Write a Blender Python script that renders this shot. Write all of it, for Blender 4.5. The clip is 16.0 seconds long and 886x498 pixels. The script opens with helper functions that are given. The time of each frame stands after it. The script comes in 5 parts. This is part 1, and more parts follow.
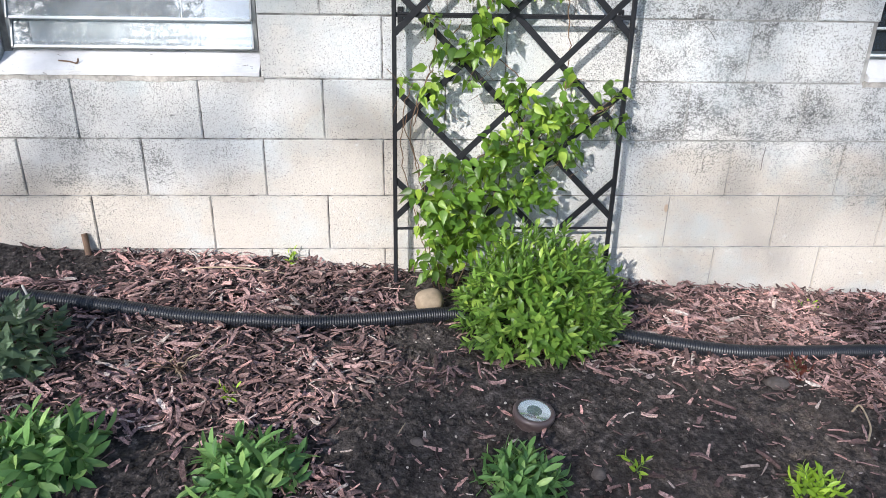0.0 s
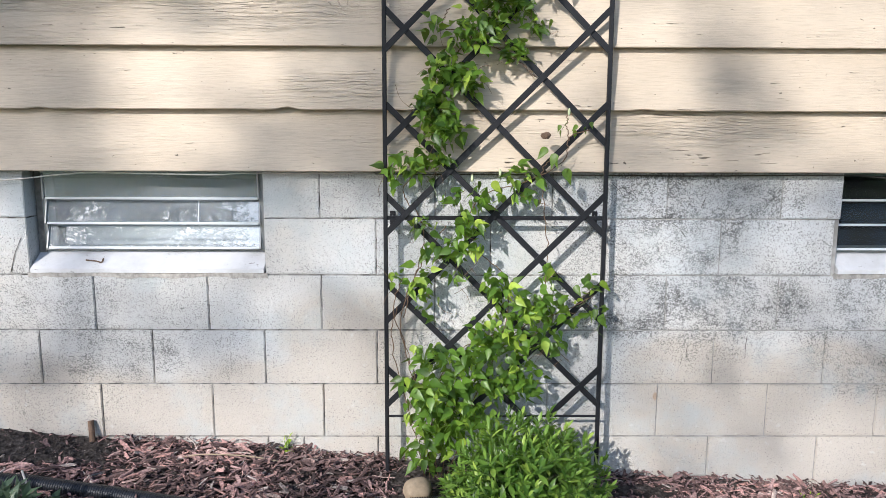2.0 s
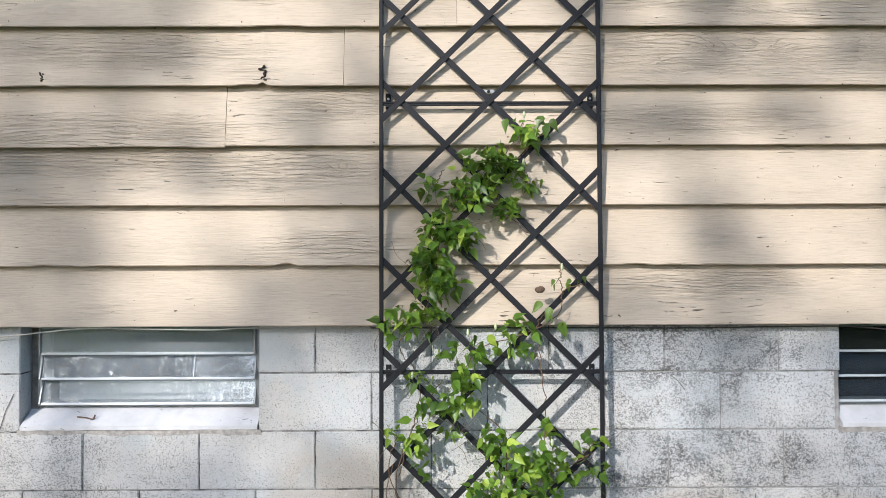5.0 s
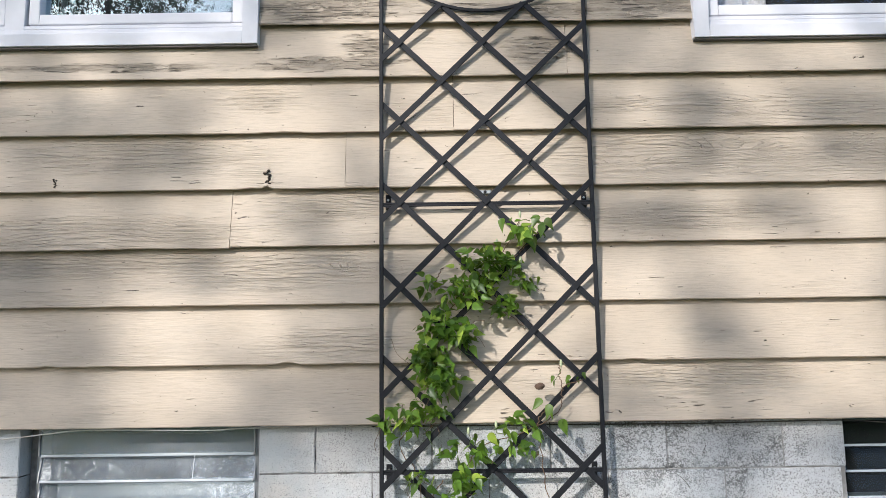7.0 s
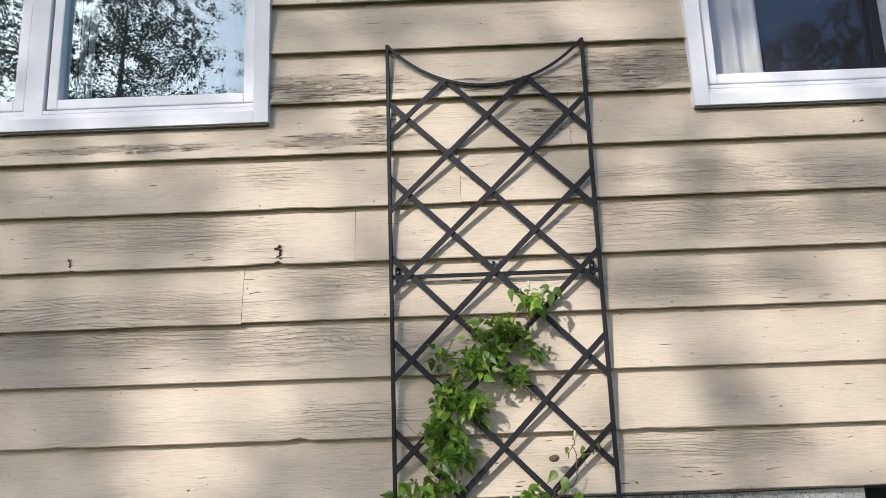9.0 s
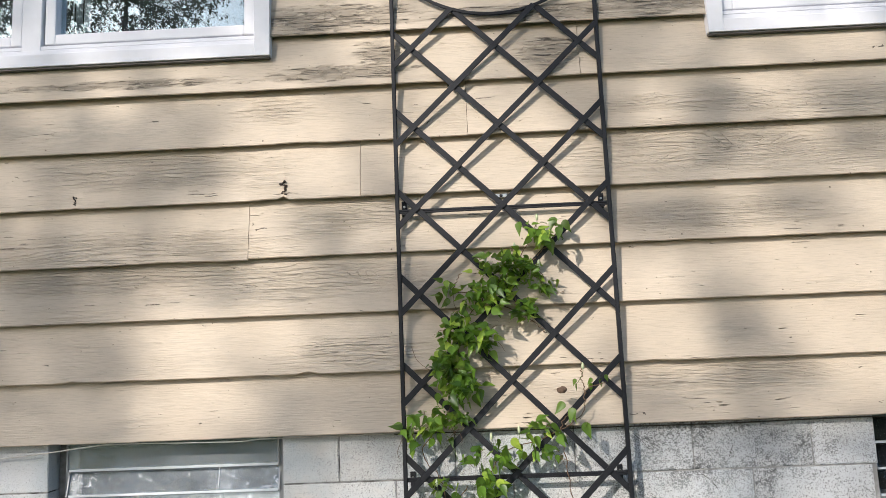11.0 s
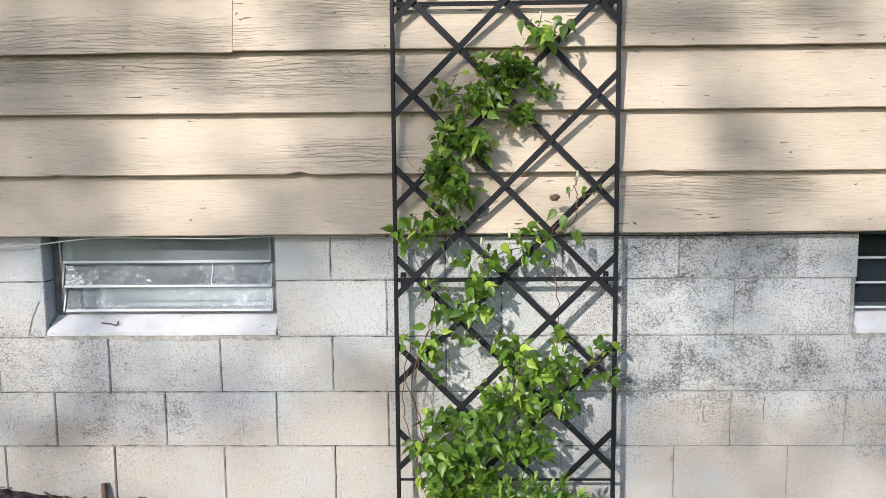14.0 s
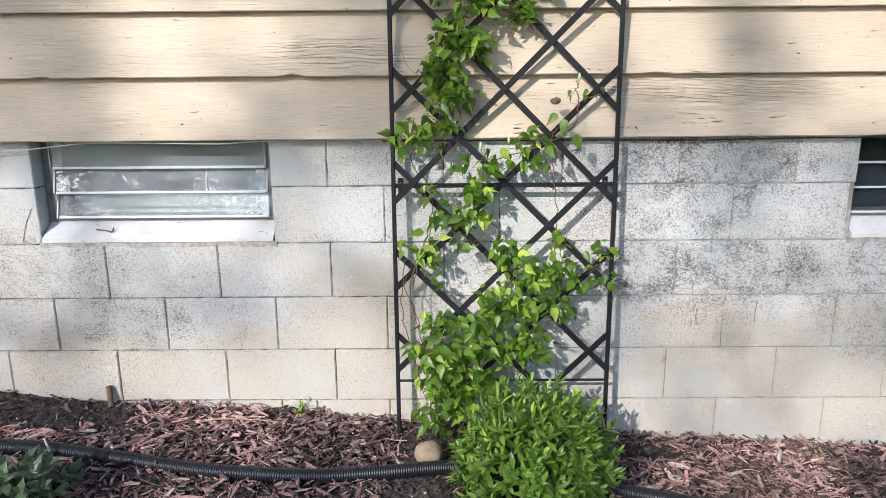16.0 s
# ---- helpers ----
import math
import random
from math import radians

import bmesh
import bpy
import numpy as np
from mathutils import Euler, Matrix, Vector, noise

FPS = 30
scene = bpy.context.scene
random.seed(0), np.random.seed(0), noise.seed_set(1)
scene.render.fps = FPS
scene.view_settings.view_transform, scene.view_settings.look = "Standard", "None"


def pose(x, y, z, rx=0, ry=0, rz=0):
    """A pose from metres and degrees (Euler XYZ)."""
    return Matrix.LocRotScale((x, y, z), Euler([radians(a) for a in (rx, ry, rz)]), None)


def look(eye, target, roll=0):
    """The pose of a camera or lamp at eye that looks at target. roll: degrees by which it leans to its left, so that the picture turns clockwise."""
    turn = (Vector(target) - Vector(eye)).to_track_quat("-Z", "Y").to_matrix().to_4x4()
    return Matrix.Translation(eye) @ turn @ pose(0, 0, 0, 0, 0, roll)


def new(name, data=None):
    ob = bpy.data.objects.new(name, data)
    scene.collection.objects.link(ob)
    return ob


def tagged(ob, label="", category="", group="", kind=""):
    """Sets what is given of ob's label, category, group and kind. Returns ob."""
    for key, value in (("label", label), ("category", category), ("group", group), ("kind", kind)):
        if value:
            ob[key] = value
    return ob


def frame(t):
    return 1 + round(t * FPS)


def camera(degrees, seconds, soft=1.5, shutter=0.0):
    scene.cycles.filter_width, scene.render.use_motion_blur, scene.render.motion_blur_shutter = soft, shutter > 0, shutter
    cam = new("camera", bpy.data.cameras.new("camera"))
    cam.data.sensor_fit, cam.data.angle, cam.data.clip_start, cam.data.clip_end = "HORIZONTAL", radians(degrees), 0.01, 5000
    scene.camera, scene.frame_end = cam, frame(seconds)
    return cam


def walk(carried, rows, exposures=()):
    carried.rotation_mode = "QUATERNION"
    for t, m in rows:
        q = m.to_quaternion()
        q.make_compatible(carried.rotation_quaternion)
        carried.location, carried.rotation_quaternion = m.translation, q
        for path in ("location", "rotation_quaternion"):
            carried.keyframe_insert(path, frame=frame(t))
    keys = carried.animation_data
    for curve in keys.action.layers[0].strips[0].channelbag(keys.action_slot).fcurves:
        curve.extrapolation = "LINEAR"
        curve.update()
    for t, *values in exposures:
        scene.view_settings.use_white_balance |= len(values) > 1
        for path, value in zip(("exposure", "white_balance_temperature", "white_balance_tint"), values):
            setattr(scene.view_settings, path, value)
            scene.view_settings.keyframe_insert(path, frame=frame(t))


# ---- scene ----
EXPOSURES = [(t, stops, kelvin, 10) for t, stops, kelvin in ((0, 0.70, 5740), (2, 0.42, 5720), (4, 0.33, 5730), (6.5, 0.24, 5740), (8, 0.17, 5740), (10.5, 0.20, 6000), (12, 0.27, 5930), (13, 0.29, 5900), (16, 0.45, 5880))]
cam = camera(62.4, 16.0, soft=0.7)
PATH = [
    (0, (-0.138, -2.442, 1.185), (-0.026, -0.618, 0.373), 1.2),
    (0.3, (-0.079, -2.488, 1.189), (-0.0005, -0.636, 0.441), 1.1),
    (0.5, (-0.022, -2.532, 1.193), (0.024, -0.654, 0.506), 1.0),
    (1, (0.01, -2.574, 1.218), (0.02, -0.648, 0.677), 0.6),
    (1.5, (0.009, -2.575, 1.222), (0.015, -0.619, 0.807), 0.3),
    (2, (0.016, -2.57, 1.221), (0.033, -0.596, 0.902), 0.2),
    (2.5, (0.026, -2.565, 1.231), (0.048, -0.579, 0.994), -0.0),
    (3, (0.035, -2.567, 1.249), (0.057, -0.574, 1.081), -0.1),
    (3.5, (0.033, -2.576, 1.255), (0.051, -0.578, 1.155), -0.1),
    (4, (0.033, -2.574, 1.26), (0.05, -0.575, 1.215), 0.0),
    (6.5, (0.054, -2.613, 1.324), (0.054, -0.624, 1.532), -0.7),
    (7, (0.059, -2.627, 1.325), (0.058, -0.646, 1.605), -0.8),
    (7.5, (0.054, -2.637, 1.325), (0.05, -0.668, 1.678), -0.9),
    (8, (0.06, -2.652, 1.349), (0.051, -0.693, 1.749), -1.3),
    (8.2, (0.059, -2.66, 1.389), (0.05, -0.699, 1.781), -1.5),
    (9.25, (0.058, -2.658, 1.39), (0.034, -0.706, 1.815), -2.1),
    (10.3, (0.056, -2.653, 1.387), (0.021, -0.685, 1.74), -2.8),
    (10.5, (0.074, -2.636, 1.364), (0.024, -0.667, 1.713), -2.7),
    (11, (0.068, -2.622, 1.342), (0.013, -0.643, 1.626), -2.3),
    (11.5, (0.061, -2.612, 1.338), (0.012, -0.622, 1.524), -1.7),
    (12, (0.058, -2.6, 1.324), (0.017, -0.602, 1.409), -1.4),
    (12.5, (0.055, -2.583, 1.317), (0.019, -0.583, 1.304), -1.3),
    (13, (0.066, -2.568, 1.308), (0.024, -0.571, 1.221), -1.0),
    (13.5, (0.056, -2.56, 1.311), (0.017, -0.566, 1.155), -0.7),
    (14, (0.057, -2.563, 1.304), (0.014, -0.575, 1.087), -0.5),
    (14.5, (0.048, -2.557, 1.305), (0.009, -0.578, 1.015), -0.5),
    (15, (0.042, -2.543, 1.322), (0.015, -0.578, 0.952), -0.6),
    (15.5, (0.04, -2.539, 1.324), (0.019, -0.586, 0.893), -0.7),
    (16, (0.027, -2.543, 1.315), (0.011, -0.602, 0.834), -0.5),
]
walk(cam, [(t, look(eye, target, roll)) for t, eye, target, roll in PATH], EXPOSURES)

# ---- light ----
SUN_TRAVEL = Vector((0.65, 1.0, -0.65)).normalized()
TO_SUN = -SUN_TRAVEL
world = bpy.data.worlds.new("sky")
scene.world = world
world.use_nodes = True
wn = world.node_tree
sky = wn.nodes.new("ShaderNodeTexSky")
sky.sky_type = "NISHITA"
sky.sun_disc = False
sky.sun_elevation = math.asin(TO_SUN.z)
sky.sun_rotation = math.atan2(TO_SUN.x, TO_SUN.y)
sky.air_density, sky.dust_density, sky.ozone_density = 1.0, 1.5, 1.0
wn.nodes["Background"].inputs["Strength"].default_value = 0.138
wn.links.new(sky.outputs[0], wn.nodes["Background"].inputs[0])
sun_data = bpy.data.lights.new("sun", "SUN")
sun_data.energy, sun_data.angle, sun_data.color = 4.1, radians(0.6), (1.0, 0.882, 0.735)
sun = new("sun", sun_data)
sun.matrix_world = Matrix.Translation((-6, -10, 9)) @ SUN_TRAVEL.to_track_quat("-Z", "Y").to_matrix().to_4x4()


# ---- materials ----
class Nodes:
    """Short hand for building one node material."""

    def __init__(self, name):
        self.mat = bpy.data.materials.new(name)
        self.mat.use_nodes = True
        self.tree = self.mat.node_tree
        self.bsdf = self.tree.nodes["Principled BSDF"]
        self.out = self.tree.nodes["Material Output"]

    def put(self, socket, value):
        if isinstance(value, bpy.types.NodeSocket):
            self.tree.links.new(value, socket)
        elif value is not None:
            socket.default_value = value

    def node(self, kind, **inputs):
        n = self.tree.nodes.new(kind)
        for k, v in inputs.items():
            self.put(n.inputs[k], v)
        return n

    def place(self, scale=(1, 1, 1), shift=None):
        geo = self.node("ShaderNodeNewGeometry")
        m = self.node("ShaderNodeMapping", Vector=geo.outputs["Position"], Scale=scale)
        if shift is not None:
            self.put(m.inputs["Location"], shift)
        return m.outputs[0]

    def noise(self, vec, scale, detail=4.0, rough=0.55, distort=0.0):
        n = self.node("ShaderNodeTexNoise", Vector=vec, Scale=scale, Detail=detail, Roughness=rough, Distortion=distort)
        return n.outputs["Fac"]

    def cells(self, vec, scale):
        return self.node("ShaderNodeTexVoronoi", Vector=vec, Scale=scale).outputs["Distance"]

    def ramp(self, fac, *stops):
        n = self.node("ShaderNodeValToRGB", Fac=fac)
        e = n.color_ramp.elements
        while len(e) < len(stops):
            e.new(0.5)
        for el, (p, c) in zip(e, stops):
            el.position = p
            el.color = (c, c, c, 1) if isinstance(c, (int, float)) else (*c, 1)
        return n.outputs[0]

    def math(self, op, a, b=0.0, clamp=False):
        n = self.tree.nodes.new("ShaderNodeMath")
        n.operation, n.use_clamp = op, clamp
        self.put(n.inputs[0], a), self.put(n.inputs[1], b)
        return n.outputs[0]

    def mix(self, fac, a, b, blend="MIX"):
        n = self.tree.nodes.new("ShaderNodeMix")
        n.data_type, n.blend_type = "RGBA", blend
        for i, v in ((0, fac), (6, a), (7, b)):
            self.put(n.inputs[i], (*v, 1) if isinstance(v, tuple) and len(v) == 3 else v)
        return n.outputs[2]

    def chance(self):
        """A random number for each object and each loose piece of a mesh."""
        a = self.node("ShaderNodeObjectInfo").outputs["Random"]
        b = self.node("ShaderNodeNewGeometry").outputs["Random Per Island"]
        return self.math("FRACT", self.math("ADD", a, b))

    def bump(self, height, strength=0.3, distance=0.01, normal=None):
        n = self.node("ShaderNodeBump", Height=height, Strength=strength, Distance=distance)
        if normal is not None:
            self.put(n.inputs["Normal"], normal)
        return n.outputs[0]

    def done(self, color=None, rough=None, normal=None, metal=None, spec=None):
        self.put(self.bsdf.inputs["Base Color"], (*color, 1) if isinstance(color, tuple) else color)
        self.put(self.bsdf.inputs["Roughness"], rough)
        self.put(self.bsdf.inputs["Normal"], normal)
        self.put(self.bsdf.inputs["Metallic"], metal)
        self.put(self.bsdf.inputs["Specular IOR Level"], spec)
        return self.mat


def ellipses(n, x, z, spots, wobble, steep=2.5):
    """How deep a place lies inside the nearest of some ragged ellipses, 0 to 1."""
    deep = 0.0
    for cx, cz, rx, rz in spots:
        dx = n.math("DIVIDE", n.math("SUBTRACT", x, cx), rx)
        dz = n.math("DIVIDE", n.math("SUBTRACT", z, cz), rz)
        far = n.math("SQRT", n.math("ADD", n.math("MULTIPLY", dx, dx), n.math("MULTIPLY", dz, dz)))
        deep = n.math("MAXIMUM", deep, n.math("SUBTRACT", n.math("ADD", 0.75, wobble), far))
    return n.math("MULTIPLY", deep, steep, True)


# mildew patches on the blocks: x, z, half width, half height, weight
STAINS_RIGHT = [(1.02, 0.78, 0.55, 0.34, 0.62), (0.2, 0.7, 0.45, 0.35, 0.45), (0.8, 1.0, 0.2, 0.1, 1.0), (1.05, 1.0, 0.24, 0.1, 0.9), (0.8, 0.82, 0.26, 0.12, 0.9), (1.25, 0.8, 0.2, 0.1, 0.35), (0.95, 0.6, 0.38, 0.11, 1.0), (1.55, 0.56, 0.26, 0.14, 0.8), (1.62, 0.38, 0.22, 0.1, 0.8), (0.25, 0.95, 0.4, 0.1, 0.7), (0.22, 0.62, 0.4, 0.16, 0.5), (0.6, 0.4, 0.1, 0.2, 0.5)]
STAINS_LEFT = [(-1.15, 0.52, 0.6, 0.24, 0.45), (-0.28, 0.99, 0.14, 0.09, 0.55), (-1.3, 0.6, 0.16, 0.11, 0.7), (-1.02, 0.6, 0.2, 0.09, 0.55), (-1.6, 0.62, 0.18, 0.12, 0.7), (-1.15, 0.42, 0.2, 0.09, 0.8), (-0.82, 0.42, 0.16, 0.09, 0.6), (-0.5, 0.78, 0.14, 0.1, 0.35), (-1.35, 0.26, 0.2, 0.1, 0.5)]


def block_material():
    n = Nodes("painted_concrete_block")
    p = n.place()
    at = n.node("ShaderNodeSeparateXYZ", Vector=p)
    broad = n.noise(p, 1.7, 3.0)
    paint = n.mix(n.ramp(broad, (0.38, 0), (0.62, 1)), (0.64, 0.655, 0.675), (0.67, 0.645, 0.61))
    paint = n.mix(n.ramp(n.chance(), (0.2, 0), (1.0, 0.40)), paint, (0.45, 0.455, 0.455))
    # warm tan tint in ragged patches on the lower courses
    warm_tint = ellipses(n, at.outputs["X"], at.outputs["Z"], [(-0.45, 0.20, 0.55, 0.24), (0.95, 0.33, 0.25, 0.15), (1.3, 0.08, 0.8, 0.18), (-0.3, 0.45, 0.25, 0.2), (-1.3, 0.18, 0.5, 0.18), (1.5, 0.30, 0.4, 0.16)], n.noise(p, 4.0, 4.0))
    paint = n.mix(n.math("MULTIPLY", warm_tint, 0.75), paint, (0.53, 0.475, 0.41))
    # mildew: soft blotches made of fine grit
    stains = 0.10
    for cx, cz, rx, rz, weight in STAINS_RIGHT + STAINS_LEFT:
        dx = n.math("DIVIDE", n.math("SUBTRACT", at.outputs["X"], cx), rx)
        dz = n.math("DIVIDE", n.math("SUBTRACT", at.outputs["Z"], cz), rz)
        near = n.math("SUBTRACT", 1.9, n.math("SQRT", n.math("ADD", n.math("MULTIPLY", dx, dx), n.math("MULTIPLY", dz, dz))))
        stains = n.math("MAXIMUM", stains, n.math("MULTIPLY", n.math("MULTIPLY", near, 1.1, True), weight))
    blot = n.ramp(n.noise(n.place((1, 1, 1.2), (3.1, 0, 1.2)), 9.0, 9.0, 0.78), (0.30, 0), (0.66, 1))
    cover = n.math("MULTIPLY", blot, stains, True)
    grit = n.noise(p, 200.0, 4.0, 0.7)
    speck = n.ramp(n.math("ADD", grit, n.math("MULTIPLY", cover, 0.17)), (0.60, 0), (0.66, 1))
    coarse = n.ramp(n.math("ADD", n.noise(n.place((1, 1, 1), (1, 5, 2)), 95.0, 5.0, 0.75), n.math("MULTIPLY", cover, 0.16)), (0.60, 0), (0.64, 1))
    paint = n.mix(n.math("MULTIPLY", cover, 0.14), paint, (0.31, 0.325, 0.325))
    paint = n.mix(n.math("MULTIPLY", speck, 0.78), paint, (0.125, 0.125, 0.12))
    paint = n.mix(n.math("MULTIPLY", coarse, n.math("MULTIPLY", cover, 1.0)), paint, (0.10, 0.10, 0.10))
    # paler and bluish coats of paint
    haze = n.ramp(n.noise(n.place((1, 1, 1), (8, 1, 4)), 3.4, 5.0, 0.65), (0.50, 0), (0.68, 0.55))
    paint = n.mix(haze, paint, (0.50, 0.555, 0.575))
    flake = n.ramp(n.noise(n.place((1, 1, 1), (2, 7, 9)), 30.0, 5.0, 0.7), (0.60, 0), (0.66, 0.5))
    paint = n.mix(flake, paint, (0.68, 0.68, 0.67))
    pits = n.ramp(n.cells(p, 130.0), (0.05, 0), (0.13, 1))
    rare = n.ramp(n.noise(p, 40.0, 3.0), (0.56, 0), (0.68, 1))
    hollow = n.math("MULTIPLY", n.math("SUBTRACT", 1.0, pits), rare)
    paint = n.mix(n.math("MULTIPLY", hollow, 0.6), paint, (0.14, 0.13, 0.125))
    rust = n.ramp(n.cells(n.place((1, 1, 0.6), (4, 0, 3)), 5.2), (0.035, 0.55), (0.06, 0))
    paint = n.mix(rust, paint, (0.42, 0.25, 0.13))
    h = n.math("SUBTRACT", n.math("MULTIPLY", n.noise(p, 260.0, 4.0, 0.65), 0.8), hollow)
    nor = n.bump(h, 0.9, 0.0036)
    nor = n.bump(n.noise(p, 85.0, 6.0, 0.7), 0.9, 0.0060, nor)
    nor = n.bump(n.noise(p, 18.0, 3.0), 0.35, 0.004, nor)
    return n.done(paint, 0.88, nor, spec=0.25)


def mortar_material():
    n = Nodes("painted_mortar")
    p = n.place()
    c = n.mix(n.ramp(n.noise(p, 22.0, 4.0), (0.38, 0), (0.62, 1)), (0.09, 0.085, 0.08), (0.38, 0.375, 0.365))
    # joints that later coats of paint have filled
    at = n.node("ShaderNodeSeparateXYZ", Vector=p)
    filled = ellipses(n, at.outputs["X"], at.outputs["Z"], [(1.35, 0.25, 1.0, 0.50), (1.2, 0.8, 0.7, 0.35)], n.noise(p, 5.0, 4.0))
    c = n.mix(n.math("MULTIPLY", filled, 0.35), c, (0.50, 0.495, 0.485))
    return n.done(c, 0.92, n.bump(n.noise(p, 160.0, 4.0), 0.6, 0.003), spec=0.2)


# bare grey wood where the paint has worn off, and coarse raised grain: x, z, half width, half height
BARE = [(-0.40, 2.605, 0.30, 0.060), (0.82, 2.645, 0.26, 0.085), (0.40, 2.59, 0.36, 0.035), (-0.38, 2.39, 0.26, 0.030), (-0.22, 2.46, 0.08, 0.05), (0.42, 2.43, 0.11, 0.06), (-1.15, 2.385, 0.45, 0.018)]
COARSE = [(-1.20, 1.765, 0.52, 0.055), (-1.15, 1.66, 0.50, 0.05), (-0.45, 1.63, 0.35, 0.06), (0.95, 2.04, 0.50, 0.085), (1.55, 2.02, 0.25, 0.07), (0.75, 2.22, 0.12, 0.03), (1.05, 2.22, 0.22, 0.04), (1.45, 2.20, 0.25, 0.06), (-1.05, 2.05, 0.38, 0.06), (-0.62, 2.26, 0.12, 0.04), (0.95, 1.80, 0.35, 0.05), (-0.35, 1.85, 0.20, 0.06), (-0.32, 1.36, 0.22, 0.05), (0.95, 1.24, 0.30, 0.05)]
# grey weather stains
GREYED = [(0.85, 1.19, 0.20, 0.07), (1.18, 1.19, 0.18, 0.05), (-0.70, 1.57, 0.40, 0.035), (-1.35, 1.66, 0.28, 0.06), (-0.45, 1.66, 0.26, 0.05), (0.98, 1.37, 0.12, 0.05), (-1.35, 2.22, 0.25, 0.06)]

# knots in the boards: x, z, radius
KNOTS = [(1.10, 2.05, 0.042), (1.50, 2.07, 0.03), (-0.22, 1.63, 0.03), (0.74, 1.99, 0.035)]


def siding_material():
    n = Nodes("painted_wood_siding")
    shift = n.node("ShaderNodeCombineXYZ", X=n.math("MULTIPLY", n.chance(), 37.0), Z=n.math("MULTIPLY", n.chance(), 11.0))
    p = n.place((1, 1, 1), shift.outputs[0])
    flow = n.place((0.55, 1, 5.5), shift.outputs[0])
    # growth rings that bend round knots
    warp = n.noise(n.place((0.5, 1, 2.2), shift.outputs[0]), 2.2, 2.0, 0.4)
    sep = n.node("ShaderNodeSeparateXYZ", Vector=p)
    lines = n.math("ADD", n.math("MULTIPLY", sep.outputs["Z"], 92.0), n.math("MULTIPLY", warp, 14.0))
    lines = n.math("ADD", lines, n.math("MULTIPLY", n.noise(flow, 6.0, 4.0, 0.58), 2.2))
    world = n.node("ShaderNodeSeparateXYZ", Vector=n.place())
    eye = 0.0
    for kx, kz, kr in KNOTS:
        dx = n.math("DIVIDE", n.math("SUBTRACT", world.outputs["X"], kx), kr * 3.6)
        dz = n.math("DIVIDE", n.math("SUBTRACT", world.outputs["Z"], kz), kr)
        d2 = n.math("ADD", n.math("MULTIPLY", dx, dx), n.math("MULTIPLY", dz, dz))
        swell = n.math("POWER", 2.718, n.math("MULTIPLY", d2, -1.0))
        lines = n.math("ADD", lines, n.math("MULTIPLY", swell, 4.6))
        eye = n.math("MAXIMUM", eye, swell)
    saw = n.math("FRACT", lines)
    ring = n.ramp(saw, (0.0, 0.0), (0.09, 1.0), (0.92, 0.85), (1.0, 0.0))
    fibre = n.noise(n.place((2.2, 1, 40), shift.outputs[0]), 6.0, 3.0, 0.6)
    gaps = n.ramp(n.noise(n.place((1.1, 1, 18), shift.outputs[0]), 4.0, 4.0, 0.6), (0.38, 0.05), (0.60, 1))
    ragged = n.math("MULTIPLY", n.noise(n.place((1.2, 1, 9), shift.outputs[0]), 5.0, 4.0, 0.65), 0.9)
    rough_patch = n.ramp(n.noise(n.place((0.8, 1, 2.4), shift.outputs[0]), 2.1, 4.0, 0.6), (0.54, 0), (0.70, 0.45))
    rough_patch = n.math("MAXIMUM", rough_patch, ellipses(n, world.outputs["X"], world.outputs["Z"], COARSE, n.math("MULTIPLY", ragged, 1.6), 1.1))
    rough_patch = n.math("MAXIMUM", rough_patch, n.math("MULTIPLY", eye, 0.8))
    grooved = n.math("MULTIPLY", rough_patch, gaps)
    bare = ellipses(n, world.outputs["X"], world.outputs["Z"], BARE, n.math("SUBTRACT", n.math("MULTIPLY", ragged, 2.2), 0.5), 1.6)
    weather = n.ramp(n.noise(n.place((0.9, 1, 2.4), shift.outputs[0]), 3.6, 4.0, 0.65), (0.56, 0.0), (0.66, 1))
    weather = n.math("MAXIMUM", weather, bare)
    crack = n.ramp(n.noise(n.place((2.4, 1, 34), shift.outputs[0]), 4.2, 3.0, 0.55), (0.665, 0), (0.68, 1))
    crack = n.math("MULTIPLY", crack, weather)
    # nicks: short slanting gouges
    nick = n.ramp(n.noise(n.place((6.0, 1, 17), shift.outputs[0]), 4.0, 3.0, 0.6, 1.2), (0.715, 0), (0.73, 1))
    paint = n.mix(n.ramp(n.noise(p, 2.3, 4.0), (0.35, 0), (0.65, 1)), (0.515, 0.435, 0.342), (0.585, 0.50, 0.40))
    paint = n.mix(n.ramp(n.noise(n.place((1, 1, 2.5), shift.outputs[0]), 7.0, 5.0, 0.7), (0.5, 0), (0.80, 0.30)), paint, (0.35, 0.315, 0.26))
    grey = ellipses(n, world.outputs["X"], world.outputs["Z"], GREYED, n.math("MULTIPLY", ragged, 1.5), 1.0)
    grey = n.math("MULTIPLY", grey, n.ramp(n.noise(n.place((1.0, 1, 9), shift.outputs[0]), 9.0, 6.0, 0.75), (0.34, 0), (0.62, 0.5)))
    paint = n.mix(grey, paint, (0.255, 0.235, 0.20))
    # grooves darkened in the paint, adding to the bump's weak shading
    paint = n.mix(n.math("MULTIPLY", n.math("SUBTRACT", 1.0, ring), n.math("MULTIPLY", grooved, 0.10)), paint, (0.22, 0.18, 0.13))
    paint = n.mix(n.ramp(n.noise(n.place((3.0, 1, 60), shift.outputs[0]), 5.0, 4.0, 0.65), (0.36, 0.26), (0.50, 0)), paint, (0.27, 0.225, 0.17))
    paint = n.mix(n.math("MULTIPLY", n.math("MAXIMUM", crack, nick), 0.85), paint, (0.075, 0.06, 0.05))
    peel = n.ramp(n.noise(n.place((2.0, 1, 9), shift.outputs[0]), 6.0, 6.0, 0.72), (0.40, 0), (0.47, 1))
